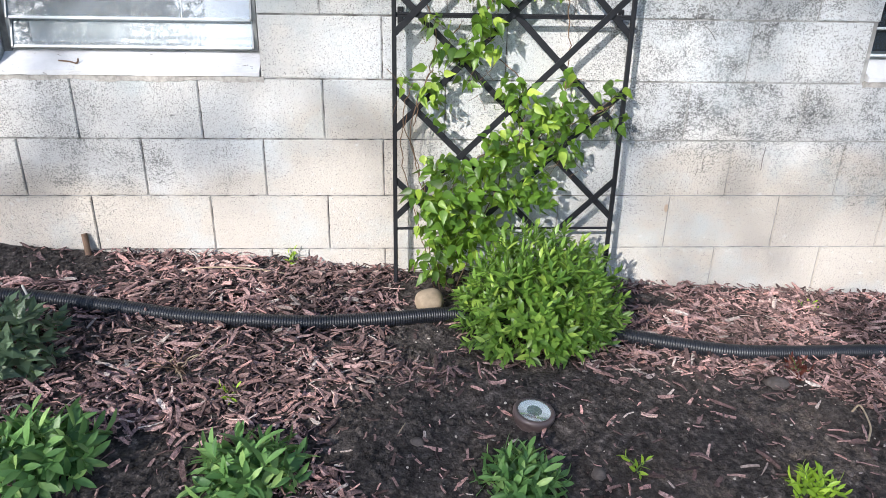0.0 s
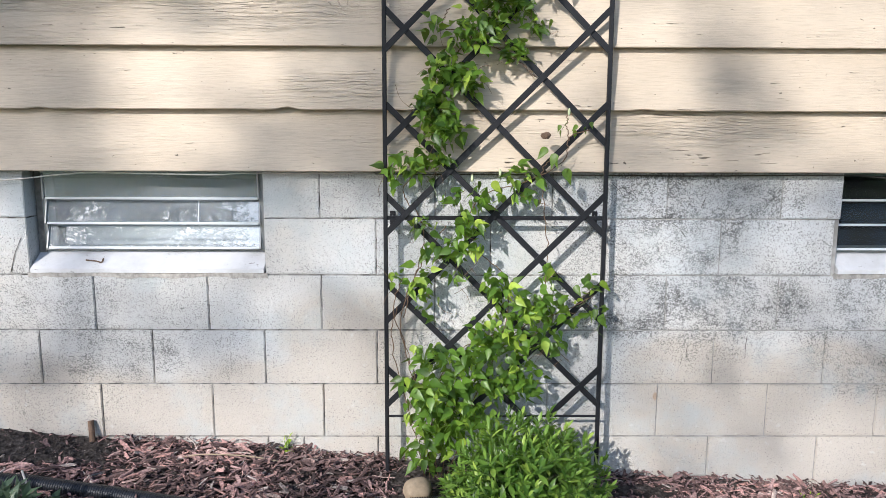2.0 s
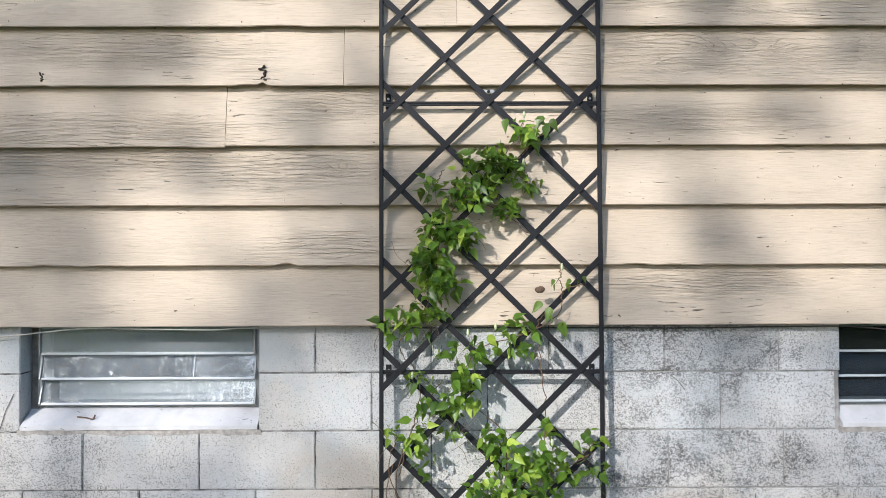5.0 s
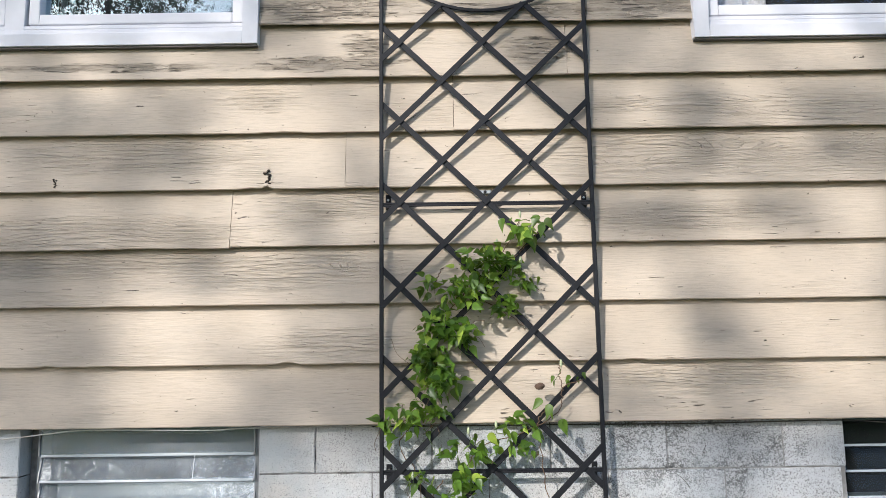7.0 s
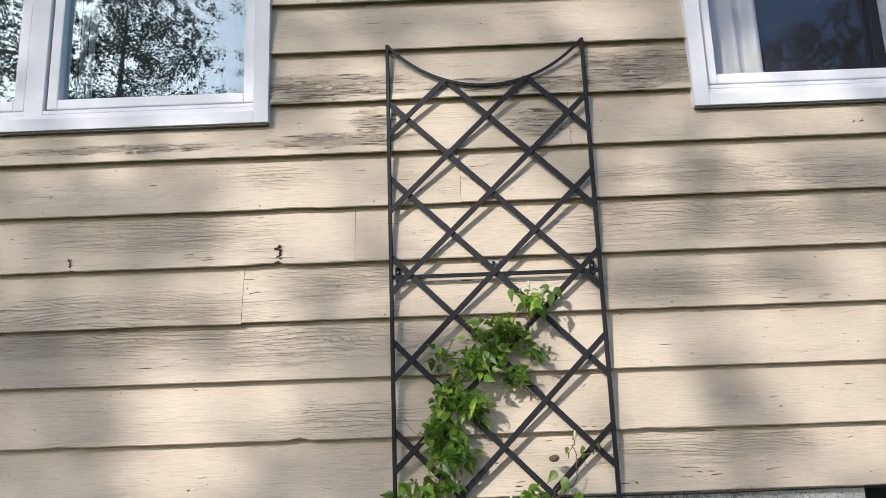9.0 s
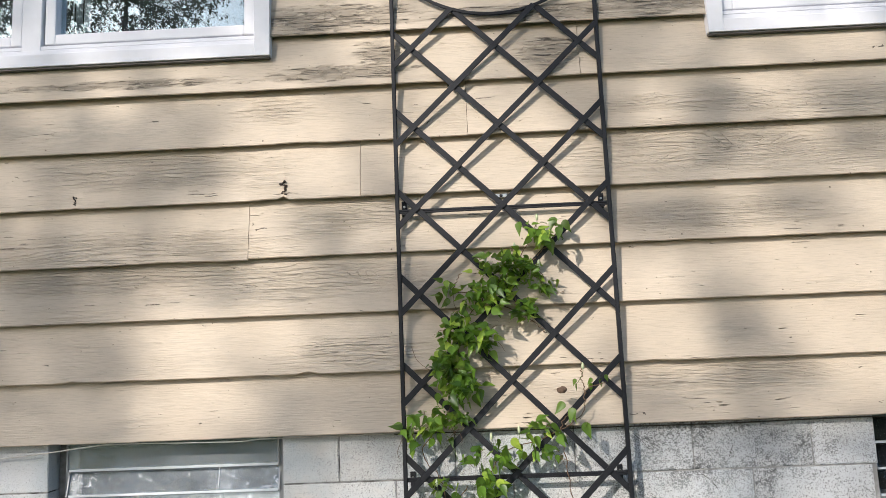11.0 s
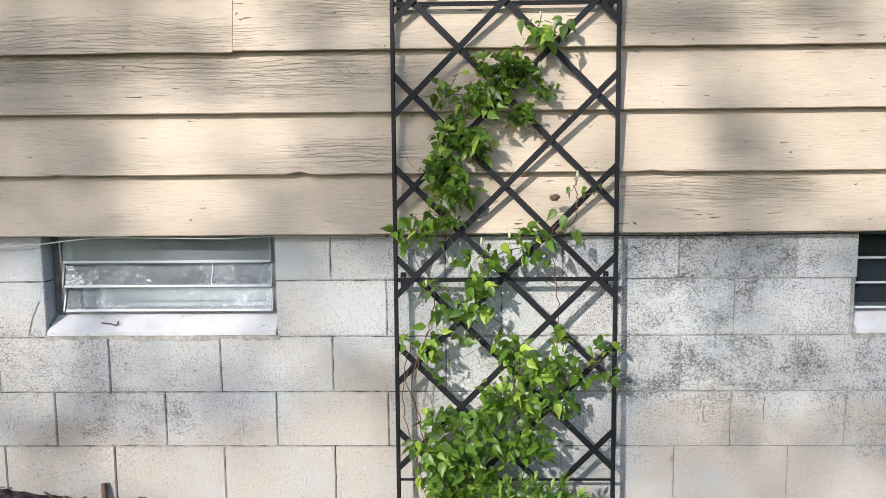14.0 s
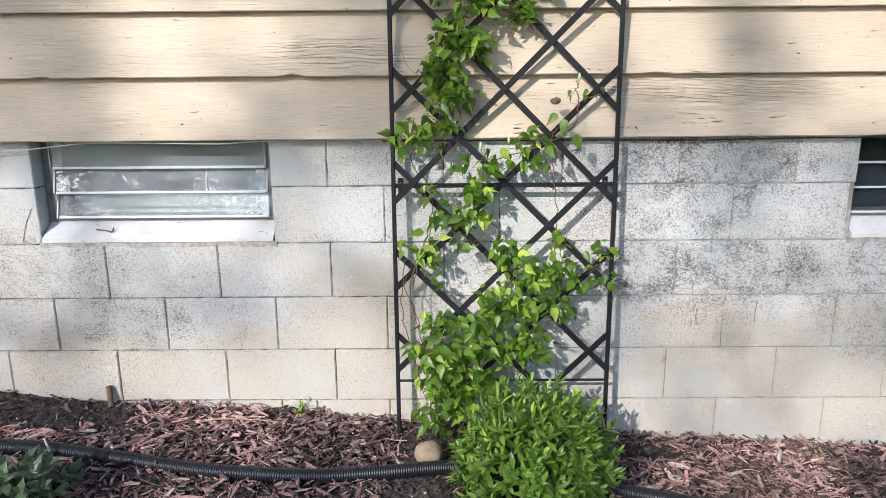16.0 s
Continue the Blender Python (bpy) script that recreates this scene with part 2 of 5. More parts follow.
    peel = n.math("MULTIPLY", peel, bare)
    wood = n.mix(n.ramp(fibre, (0.38, 0), (0.62, 1)), (0.20, 0.165, 0.125), (0.37, 0.315, 0.245))
    paint = n.mix(n.math("MULTIPLY", peel, 0.85), paint, wood)
    streak = n.ramp(n.noise(n.place((1.5, 1, 44), shift.outputs[0]), 4.4, 4.0, 0.65), (0.385, 1), (0.415, 0))
    streak = n.math("MULTIPLY", streak, n.math("MULTIPLY", peel, 0.9))
    paint = n.mix(n.math("MULTIPLY", streak, 0.85), paint, (0.075, 0.06, 0.048))
    dots = n.ramp(n.cells(n.place((1, 0.2, 1.6), shift.outputs[0]), 13.0), (0.02, 1), (0.035, 0))
    paint = n.mix(n.math("MULTIPLY", dots, 0.7), paint, (0.12, 0.085, 0.06))
    h = n.math("MULTIPLY", ring, n.math("ADD", n.math("MULTIPLY", grooved, 0.80), 0.02))
    h = n.math("ADD", h, n.math("MULTIPLY", fibre, n.math("ADD", n.math("MULTIPLY", n.math("MAXIMUM", weather, rough_patch), 0.24), 0.20)))
    h = n.math("SUBTRACT", h, n.math("MULTIPLY", n.math("MAXIMUM", crack, nick), 2.2))
    h = n.math("SUBTRACT", h, n.math("MULTIPLY", streak, 1.4))
    h = n.math("SUBTRACT", h, n.math("MULTIPLY", peel, 0.35))
    nor = n.bump(h, 1.0, 0.0066)
    nor = n.bump(n.noise(p, 5.0, 3.0), 0.35, 0.006, nor)
    return n.done(paint, 0.62, nor, spec=0.35)


def soil_material():
    n = Nodes("soil_and_lawn")
    p = n.place()
    c = n.ramp(n.noise(p, 38.0, 6.0, 0.7), (0.34, (0.018, 0.016, 0.0155)), (0.52, (0.066, 0.057, 0.053)), (0.64, (0.14, 0.12, 0.11)), (0.74, (0.34, 0.30, 0.265)))
    dry = n.ramp(n.noise(n.place((1, 1, 1), (5, 2, 0)), 2.6, 4.0), (0.55, 0), (0.75, 0.5))
    c = n.mix(dry, c, (0.085, 0.066, 0.054))
    sep = n.node("ShaderNodeSeparateXYZ", Vector=p)
    # dry sandy spots near the edge of the bed, with sunlit brightness in their colour
    ragged = n.math("MULTIPLY", n.noise(p, 9.0, 5.0, 0.7), 1.3)
    sunlit_sand = ellipses(n, sep.outputs["X"], sep.outputs["Y"], [(0.95, -0.74, 0.16, 0.13), (0.62, -1.02, 0.12, 0.08), (1.02, -0.95, 0.22, 0.14), (0.0, -0.62, 0.2, 0.1)], n.math("SUBTRACT", ragged, 0.45))
    sand = n.ramp(n.noise(p, 120.0, 5.0, 0.7), (0.35, (0.09, 0.073, 0.06)), (0.58, (0.26, 0.21, 0.17)), (0.72, (0.48, 0.42, 0.35)))
    c = n.mix(n.math("MULTIPLY", sunlit_sand, n.ramp(n.noise(p, 26.0, 5.0, 0.7), (0.44, 0), (0.62, 0.75))), c, sand)
    edge = n.math("ADD", sep.outputs["Y"], n.math("MULTIPLY", n.noise(p, 3.0), 0.3))
    wide = n.math("GREATER_THAN", n.math("ABSOLUTE", n.math("ADD", sep.outputs["X"], n.math("MULTIPLY", n.noise(p, 2.0), 0.4))), 2.75)
    lawn = n.math("MAXIMUM", n.math("LESS_THAN", edge, -1.6), wide)
    grass = n.ramp(n.noise(p, 24.0, 6.0, 0.7), (0.3, (0.02, 0.045, 0.01)), (0.7, (0.07, 0.12, 0.025)))
    c = n.mix(lawn, c, grass)
    h = n.math("ADD", n.noise(p, 85.0, 6.0, 0.75), n.math("MULTIPLY", n.cells(p, 60.0), -0.5))
    return n.done(c, 0.95, n.bump(h, 0.9, 0.012), spec=0.2)


def chip_material():
    n = Nodes("bark_mulch")
    r = n.chance()
    c = n.ramp(r, (0.0, (0.05, 0.035, 0.034)), (0.25, (0.225, 0.145, 0.138)), (0.50, (0.43, 0.280, 0.265)), (0.74, (0.64, 0.425, 0.395)), (0.90, (0.74, 0.42, 0.37)), (0.97, (0.74, 0.64, 0.58)))
    p = n.place((1, 1, 1))
    grain = n.noise(p, 150.0, 5.0, 0.7)
    c = n.mix(n.ramp(n.noise(p, 3.2, 4.0, 0.6), (0.40, 0.55), (0.56, 0)), c, (0.06, 0.046, 0.044))
    c = n.mix(n.ramp(grain, (0.35, 0.75), (0.62, 0)), c, (0.022, 0.014, 0.013))
    return n.done(c, 0.85, n.bump(grain, 0.7, 0.004), spec=0.25)


def sill_material():
    """White paint with chips and hairline cracks."""
    n = Nodes("white_sill_paint")
    p = n.place()
    c = n.mix(n.ramp(n.noise(p, 9.0, 5.0, 0.65), (0.35, 0), (0.65, 1)), (0.56, 0.565, 0.58), (0.68, 0.685, 0.71))
    chip = n.ramp(n.noise(n.place((1, 1, 3)), 34.0, 4.0, 0.6), (0.685, 0), (0.70, 1))
    hair = n.ramp(n.noise(n.place((0.5, 3, 6), (3, 1, 2)), 22.0, 3.0, 0.6, 1.0), (0.492, 0), (0.498, 0.6), (0.502, 0.6), (0.508, 0))
    hair = n.math("MULTIPLY", hair, n.ramp(n.noise(p, 8.0, 2.0), (0.55, 0), (0.65, 1)))
    mark = n.math("MAXIMUM", chip, hair)
    c = n.mix(n.math("MULTIPLY", mark, 0.8), c, (0.16, 0.145, 0.13))
    h = n.math("SUBTRACT", n.math("MULTIPLY", n.noise(p, 60.0, 4.0), 0.4), mark)
    return n.done(c, 0.6, n.bump(h, 0.6, 0.002), spec=0.4)


def leaf_material(name, dark, light, young, gloss=0.36, glow=0.36):
    n = Nodes(name)
    r = n.chance()
    c = n.ramp(r, (0.0, dark), (0.62, light), (0.82, light), (1.0, young))
    p = n.place()
    c = n.mix(n.ramp(n.noise(p, 45.0, 4.0), (0.35, 0.35), (0.65, 0)), c, dark)
    nor = n.bump(n.noise(p, 160.0, 3.0), 0.25, 0.002)
    n.done(c, gloss, nor, spec=0.4)
    t = n.node("ShaderNodeBsdfTranslucent", Color=n.mix(0.5, c, young))
    m = n.node("ShaderNodeMixShader", Fac=glow)
    n.tree.links.new(n.bsdf.outputs[0], m.inputs[1])
    n.tree.links.new(t.outputs[0], m.inputs[2])
    n.tree.links.new(m.outputs[0], n.out.inputs["Surface"])
    return n.mat


def plain(name, color, rough=0.5, metal=0.0, grain=40.0, vary=0.25, bump=0.15, spec=0.5):
    n = Nodes(name)
    p = n.place()
    dark = tuple(v * (1 - vary) for v in color)
    c = n.mix(n.ramp(n.noise(p, grain, 5.0, 0.65), (0.35, 0), (0.65, 1)), dark, color)
    return n.done(c, rough, n.bump(n.noise(p, grain * 4, 4.0), bump, 0.002), metal, spec)


def glass_material(name, shine, dust, tint=(0.9, 0.95, 0.95), dust_color=(0.7, 0.72, 0.72), reflection_tint=(1.0, 1.0, 1.0), blur=0.012):
    """Clear glass with a sharp reflection and a thin, streaky film of dust."""
    n = Nodes(name)
    clear = n.node("ShaderNodeBsdfTransparent", Color=(*tint, 1))
    gloss = n.node("ShaderNodeBsdfGlossy", Roughness=blur, Color=(*reflection_tint, 1))
    p = n.place((1, 1, 2.5))
    film = n.node("ShaderNodeBsdfDiffuse", Color=(*dust_color, 1))
    body = n.node("ShaderNodeMixShader", Fac=n.ramp(n.noise(p, 6.0, 5.0, 0.6), (0.3, dust * 0.4), (0.75, dust)))
    n.tree.links.new(clear.outputs[0], body.inputs[1])
    n.tree.links.new(film.outputs[0], body.inputs[2])
    # share of the reflection: shine seen straight on, more at a slant
    slant = n.node("ShaderNodeLayerWeight", Blend=0.5).outputs["Facing"]
    share = n.math("MULTIPLY_ADD", n.math("POWER", slant, 5.0), 1.0 - shine)
    share.node.inputs[2].default_value = shine
    m = n.node("ShaderNodeMixShader", Fac=share)
    n.tree.links.new(body.outputs[0], m.inputs[1])
    n.tree.links.new(gloss.outputs[0], m.inputs[2])
    n.tree.links.new(m.outputs[0], n.out.inputs["Surface"])
    n.tree.nodes.remove(n.bsdf)
    return n.mat


BLOCK = block_material()
MORTAR = mortar_material()
SIDING = siding_material()
OLD_MORTAR = plain("bare_mortar", (0.50, 0.475, 0.445), 0.95, grain=50.0, vary=0.45, bump=0.8, spec=0.2)
SOIL = soil_material()
CHIP = chip_material()
SILL = sill_material()
VINYL = plain("white_vinyl", (0.83, 0.83, 0.875), 0.7, grain=6.0, vary=0.08, bump=0.05, spec=0.2)
GREY_SEAL = plain("grey_seal", (0.13, 0.125, 0.12), 0.6, vary=0.15)
IRON = plain("black_painted_iron", (0.014, 0.015, 0.019), 0.55, grain=60.0, vary=0.3, bump=0.2, spec=0.3)
ALU = plain("weathered_aluminium", (0.34, 0.355, 0.37), 0.45, 0.5, grain=30.0, vary=0.2)
SCREW = plain("zinc_screw", (0.55, 0.55, 0.52), 0.35, 0.9)
HOSE = plain("black_corrugated_plastic", (0.014, 0.016, 0.022), 0.42, grain=18.0, vary=0.3, bump=0.1)
STONE = plain("tan_fieldstone", (0.46, 0.36, 0.25), 0.85, grain=22.0, vary=0.4, bump=0.5, spec=0.25)
PEBBLE = plain("grey_pebble", (0.12, 0.10, 0.09), 0.85, grain=60.0, vary=0.4, bump=0.4)
GRIT = plain("pale_grit", (0.55, 0.50, 0.44), 0.85, grain=60.0, vary=0.4, bump=0.4)
CORD = plain("old_white_cord", (0.60, 0.58, 0.54), 0.7)
DARK_CORD = plain("dark_cable", (0.06, 0.055, 0.05), 0.7)
TWIG = plain("dry_twig", (0.17, 0.11, 0.075), 0.9, grain=80.0, vary=0.4)
PALE_TWIG = plain("pale_dry_stalk", (0.40, 0.32, 0.22), 0.9, grain=80.0, vary=0.3)
BUD = plain("pale_bud", (0.50, 0.56, 0.34), 0.6, grain=90.0, vary=0.2)
STEM = plain("vine_stem", (0.16, 0.10, 0.06), 0.8, grain=80.0)
GREEN_STEM = plain("green_stem", (0.10, 0.17, 0.04), 0.6, grain=80.0)
BARK = plain("tree_bark", (0.10, 0.08, 0.065), 0.95, grain=7.0, vary=0.5, bump=0.8, spec=0.2)
# near-black paint: the rooms' dimness is put into the colour
ROOM = plain("near_black_room_paint", (0.018, 0.018, 0.021), 0.9, grain=2.0, vary=0.15)
CURTAIN = plain("white_curtain", (0.86, 0.85, 0.85), 0.9, grain=60.0, vary=0.08)
PLASTIC = plain("grey_brown_plastic", (0.10, 0.075, 0.075), 0.4, grain=30.0, vary=0.2)
SOLAR = plain("solar_cell", (0.20, 0.25, 0.27), 0.3, 0.1, grain=25.0, vary=0.35)
SILVER = plain("silver_reflector", (0.88, 0.88, 0.94), 0.4, 0.1, grain=20.0, vary=0.2)
HOLE = plain("dark_gaps_and_rotten_wood", (0.06, 0.045, 0.035), 0.95, grain=120.0, vary=0.5, bump=0.8)
# blue tint on the reflection deepens the colour of the mirrored sky
GLASS = glass_material("window_glass", 0.21, 0.008, reflection_tint=(0.72, 0.88, 1.0))
# weaker, bluer copy: stands in for a darker part of the sky
DIM_GLASS = glass_material("darker_sky_window_glass", 0.05, 0.004, tint=(0.95, 0.96, 0.97), reflection_tint=(0.62, 0.76, 1.0))
# dust film made thicker and bluer to imitate a hazy sky reflection
LOUVRE_GLASS = glass_material("dusty_sky_haze_louvre_glass", 0.17, 0.38, dust_color=(0.62, 0.66, 0.72), reflection_tint=(0.9, 0.95, 1.0), blur=0.02)
REVEAL = plain("bare_concrete_reveal", (0.25, 0.235, 0.215), 0.92, grain=40.0, vary=0.4, bump=0.7, spec=0.2)
GROUND_EDGE = plain("ground_glass_edge", (0.62, 0.66, 0.68), 0.35, grain=30.0, vary=0.12)
DARK_LOUVRE_GLASS = glass_material("louvre_glass", 0.016, 0.012, tint=(0.8, 0.85, 0.85))
CLEAR_PLASTIC = glass_material("clear_plastic_lens", 0.06, 0.05)
VINE_LEAF = leaf_material("vine_leaf", (0.030, 0.072, 0.012), (0.150, 0.280, 0.032), (0.50, 0.65, 0.09), 0.35, 0.36)
SHRUB_LEAF = leaf_material("shrub_leaf", (0.05, 0.12, 0.018), (0.20, 0.335, 0.055), (0.42, 0.56, 0.105))
LILY_LEAF = leaf_material("perennial_leaf", (0.055, 0.13, 0.04), (0.15, 0.285, 0.085), (0.33, 0.48, 0.16), 0.42, 0.28)
LIME_LEAF = leaf_material("lime_leaf", (0.22, 0.36, 0.03), (0.36, 0.54, 0.045), (0.50, 0.66, 0.08))
DARK_LEAF = leaf_material("dark_leaf", (0.05, 0.085, 0.05), (0.12, 0.18, 0.105), (0.22, 0.29, 0.17), 0.42, 0.3)
DRY_LEAF = leaf_material("rust_leaf", (0.06, 0.014, 0.010), (0.11, 0.028, 0.018), (0.17, 0.06, 0.035))
TREE_LEAF = leaf_material("tree_leaf", (0.016, 0.032, 0.008), (0.03, 0.06, 0.014), (0.055, 0.095, 0.02), 0.5, 0.12)


# ---- building helpers ----
def thing(name, label="", category="", group="", kind="", at=(0, 0, 0)):
    ob = new(name)
    ob.empty_display_size = 0.05
    ob.location = at
    return tagged(ob, label, category, group, kind)


def part(name, bm, material, parent=None, label="", smooth=False):
    me = bpy.data.meshes.new(name)
    bmesh.ops.recalc_face_normals(bm, faces=bm.faces)
    bm.to_mesh(me)
    bm.free()
    if smooth:
        for f in me.polygons:
            f.use_smooth = True
    me.materials.append(material)
    ob = new(name, me)
    if parent is not None:
        ob.parent = parent
        root = parent
        while root.parent is not None:
            root = root.parent
        ob.matrix_parent_inverse = Matrix.Translation(root.location).inverted() if parent is root else Matrix()
    return tagged(ob, label)


def box(bm, x0, x1, y0, y1, z0, z1, bevel=0.0):
    v = [bm.verts.new(p) for p in ((x0, y0, z0), (x1, y0, z0), (x1, y1, z0), (x0, y1, z0), (x0, y0, z1), (x1, y0, z1), (x1, y1, z1), (x0, y1, z1))]
    f = [bm.faces.new([v[i] for i in q]) for q in ((3, 2, 1, 0), (4, 5, 6, 7), (0, 1, 5, 4), (1, 2, 6, 5), (2, 3, 7, 6), (3, 0, 4, 7))]
    if bevel:
        edges = list({e for g in f for e in g.edges})
        bmesh.ops.bevel(bm, geom=edges, offset=bevel, segments=2, affect="EDGES", profile=0.6)
    return bm


def boxed(*args, **kw):
    return box(bmesh.new(), *args, **kw)


def ring(x0, x1, z0, z1, w, y0, y1, bottom=None, bevel=0.002):
    """A rectangular frame in the wall's plane."""
    bm = bmesh.new()
    b = w if bottom is None else bottom
    box(bm, x0, x0 + w, y0, y1, z0, z1, bevel)
    box(bm, x1 - w, x1, y0, y1, z0, z1, bevel)
    box(bm, x0 + w, x1 - w, y0, y1, z0, z0 + b, bevel)
    box(bm, x0 + w, x1 - w, y0, y1, z1 - w, z1, bevel)
    return bm


def smooth_path(points, steps=8):
    """Points along a soft curve through the given ones."""
    pts = [Vector(p) for p in points]
    pts = [2 * pts[0] - pts[1], *pts, 2 * pts[-1] - pts[-2]]
    out = []
    for i in range(1, len(pts) - 2):
        a, b, c, d = pts[i - 1 : i + 3]
        for k in range(steps):
            t = k / steps
            out.append(0.5 * (2 * b + (c - a) * t + (2 * a - 5 * b + 4 * c - d) * t * t + (3 * b - a - 3 * c + d) * t ** 3))
    return [*out, pts[-2]]


def tube(bm, path, radius, sides=6, cap=True):
    """A round tube along a path; radius is a number or a list."""
    rings, side = [], None
    for i, p in enumerate(path):
        ahead = (path[min(i + 1, len(path) - 1)] - path[max(i - 1, 0)])
        if ahead.length < 1e-9:
            ahead = Vector((0, 0, 1))
        ahead.normalize()
        if side is None:
            side = ahead.orthogonal()
        side = (side - ahead * side.dot(ahead)).normalized()
        up = ahead.cross(side)
        r = radius[i] if isinstance(radius, (list, tuple)) else radius
        rings.append([bm.verts.new(p + r * (side * math.cos(6.28319 * k / sides) + up * math.sin(6.28319 * k / sides))) for k in range(sides)])
    for a, b in zip(rings, rings[1:]):
        for k in range(sides):
            bm.faces.new((a[k], a[(k + 1) % sides], b[(k + 1) % sides], b[k]))
    if cap:
        bm.faces.new(list(reversed(rings[0])))
        bm.faces.new(rings[-1])
    return bm


def ground_z(x, y):
    """Height of the planting bed and lawn."""
    fall = 0.06 * max(y, -2.6) if y < 0 else 0.0
    return 0.01 - 0.073 * max(-3.0, min(3.2, x)) + fall


def bed_noise(x, y):
    v = Vector((x, y, 0))
    return 0.018 * noise.noise(v * 2.1) + 0.010 * noise.noise(v * 7.0) + 0.006 * noise.noise(v * 19.0)


def bed_z(x, y):
    return ground_z(x, y) + bed_noise(x, y)


# ---- leaves ----
def leaf_shape(kind, variant):
    """Rows along a leaf of length 1 that lies along +y, folded on its midrib and curled."""
    rng = random.Random(variant * 7 + len(kind))
    widths = {
        "ovate": ((0, 0.04), (0.06, 0.18), (0.17, 0.265), (0.32, 0.27), (0.52, 0.195), (0.75, 0.09), (1, 0.0)),
        "lance": ((0, 0.02), (0.2, 0.11), (0.45, 0.165), (0.72, 0.12), (1, 0.0)),
        "blade": ((0, 0.05), (0.25, 0.115), (0.55, 0.15), (0.82, 0.095), (1, 0.0)),
    }[kind]
    curl = rng.uniform(-0.05, 0.28)
    fold = rng.uniform(0.12, 0.38)
    bend = rng.uniform(-0.1, 0.1)
    verts, faces = [], []
    for t, w in widths:
        z = -curl * t * t
        x = bend * t * t
        if w == 0:
            verts.append((x, t, z))
        else:
            verts += [(x - w, t, z + w * fold), (x, t, z), (x + w, t, z + w * fold * rng.uniform(0.6, 1.2))]
    rows = len(widths) - 1
    for i in range(rows - 1):
        a = 3 * i
        faces += [(a, a + 1, a + 4, a + 3), (a + 1, a + 2, a + 5, a + 4)]
    a = 3 * (rows - 1)
    faces += [(a, a + 1, a + 3), (a + 1, a + 2, a + 3)]
    return verts, faces


LEAVES = {}


def leaf_mesh(kind, variant, material):
    key = (kind, variant, material.name)
    if key not in LEAVES:
        me = bpy.data.meshes.new("leaf")
        v, f = leaf_shape(kind, variant)
        me.from_pydata(v, [], f)
        for q in me.polygons:
            q.use_smooth = True
        me.materials.append(material)
        LEAVES[key] = me
    return LEAVES[key]


def leaf_pose(base, ahead, face, size):
    """A leaf at base that points ahead, with its upper side towards face."""
    y = Vector(ahead).normalized()
    z = Vector(face) - y * Vector(face).dot(y)
    if z.length < 1e-4:
        z = y.orthogonal()
    z.normalize()
    x = y.cross(z)
    m = Matrix((x, y, z)).transposed().to_4x4()
    return Matrix.Translation(base) @ m @ Matrix.Diagonal((size, size, size, 1))


def put_leaves(parent, poses, kind, material, singles=300, label=""):
    """Leaves of a plant: the first ones as pieces of their own, the rest joined."""
    rng = random.Random(len(poses))
    back = Matrix.Translation(parent.location).inverted()
    order = list(poses)
    rng.shuffle(order)
    for m in order[:singles]:
        ob = new("leaf", leaf_mesh(kind, rng.randrange(4), material))
        ob.parent = parent
        ob.matrix_parent_inverse = back
        ob.matrix_basis = m
    rest = order[singles:]
    if rest:
        shapes = [leaf_shape(kind, k) for k in range(4)]
        verts, faces = [], []
        for m in rest:
            v, f = shapes[rng.randrange(4)]
            base = len(verts)
            verts += [tuple(m @ Vector(p)) for p in v]
            faces += [tuple(base + i for i in q) for q in f]
        me = bpy.data.meshes.new("foliage")
        me.from_pydata(verts, [], faces)
        for q in me.polygons:
            q.use_smooth = True
        me.materials.append(material)
        ob = new("foliage", me)
        ob.parent = parent
        ob.matrix_parent_inverse = back
        tagged(ob, label, kind="stuff")


# ---- ground ----
def build_ground():
    far = [2.9, 3.3, 4, 6, 10, 20, 50, 150, 600]
    xs = [-v for v in reversed(far)] + list(np.arange(-2.7, 2.75, 0.022)) + far
    near_y = list(np.arange(-2.6, 0.12, 0.022))
    ys = [-600, -150, -50, -20, -10, -6, -4, -3.2, -2.8] + near_y + [0.4, 6, 20, 100, 600]
    verts = []
    for y in ys:
        for x in xs:
            inside = abs(x) < 2.75 and -2.65 < y < 0.13
            verts.append((x, y, ground_z(x, y) + (bed_noise(x, y) if inside else 0.0)))
    w = len(xs)
    faces = [(j * w + i, j * w + i + 1, (j + 1) * w + i + 1, (j + 1) * w + i) for j in range(len(ys) - 1) for i in range(w - 1)]
    me = bpy.data.meshes.new("ground")
    me.from_pydata(verts, [], faces)
    for q in me.polygons:
        q.use_smooth = True
    me.materials.append(SOIL)
    tagged(new("ground", me), "dark moist garden soil bed along the house, lawn beyond", "ground", kind="structure")


build_ground()

# ---- lower wall: painted concrete blocks ----
COURSE, BLOCK_LENGTH = 0.2032, 0.4064
WALL_L, WALL_R = -3.0, 3.2
JALOUSIE = ((-1.430, -0.597), (1.452, 2.285))
SILL_Z, SIDING_Z = 0.7165, 1.081


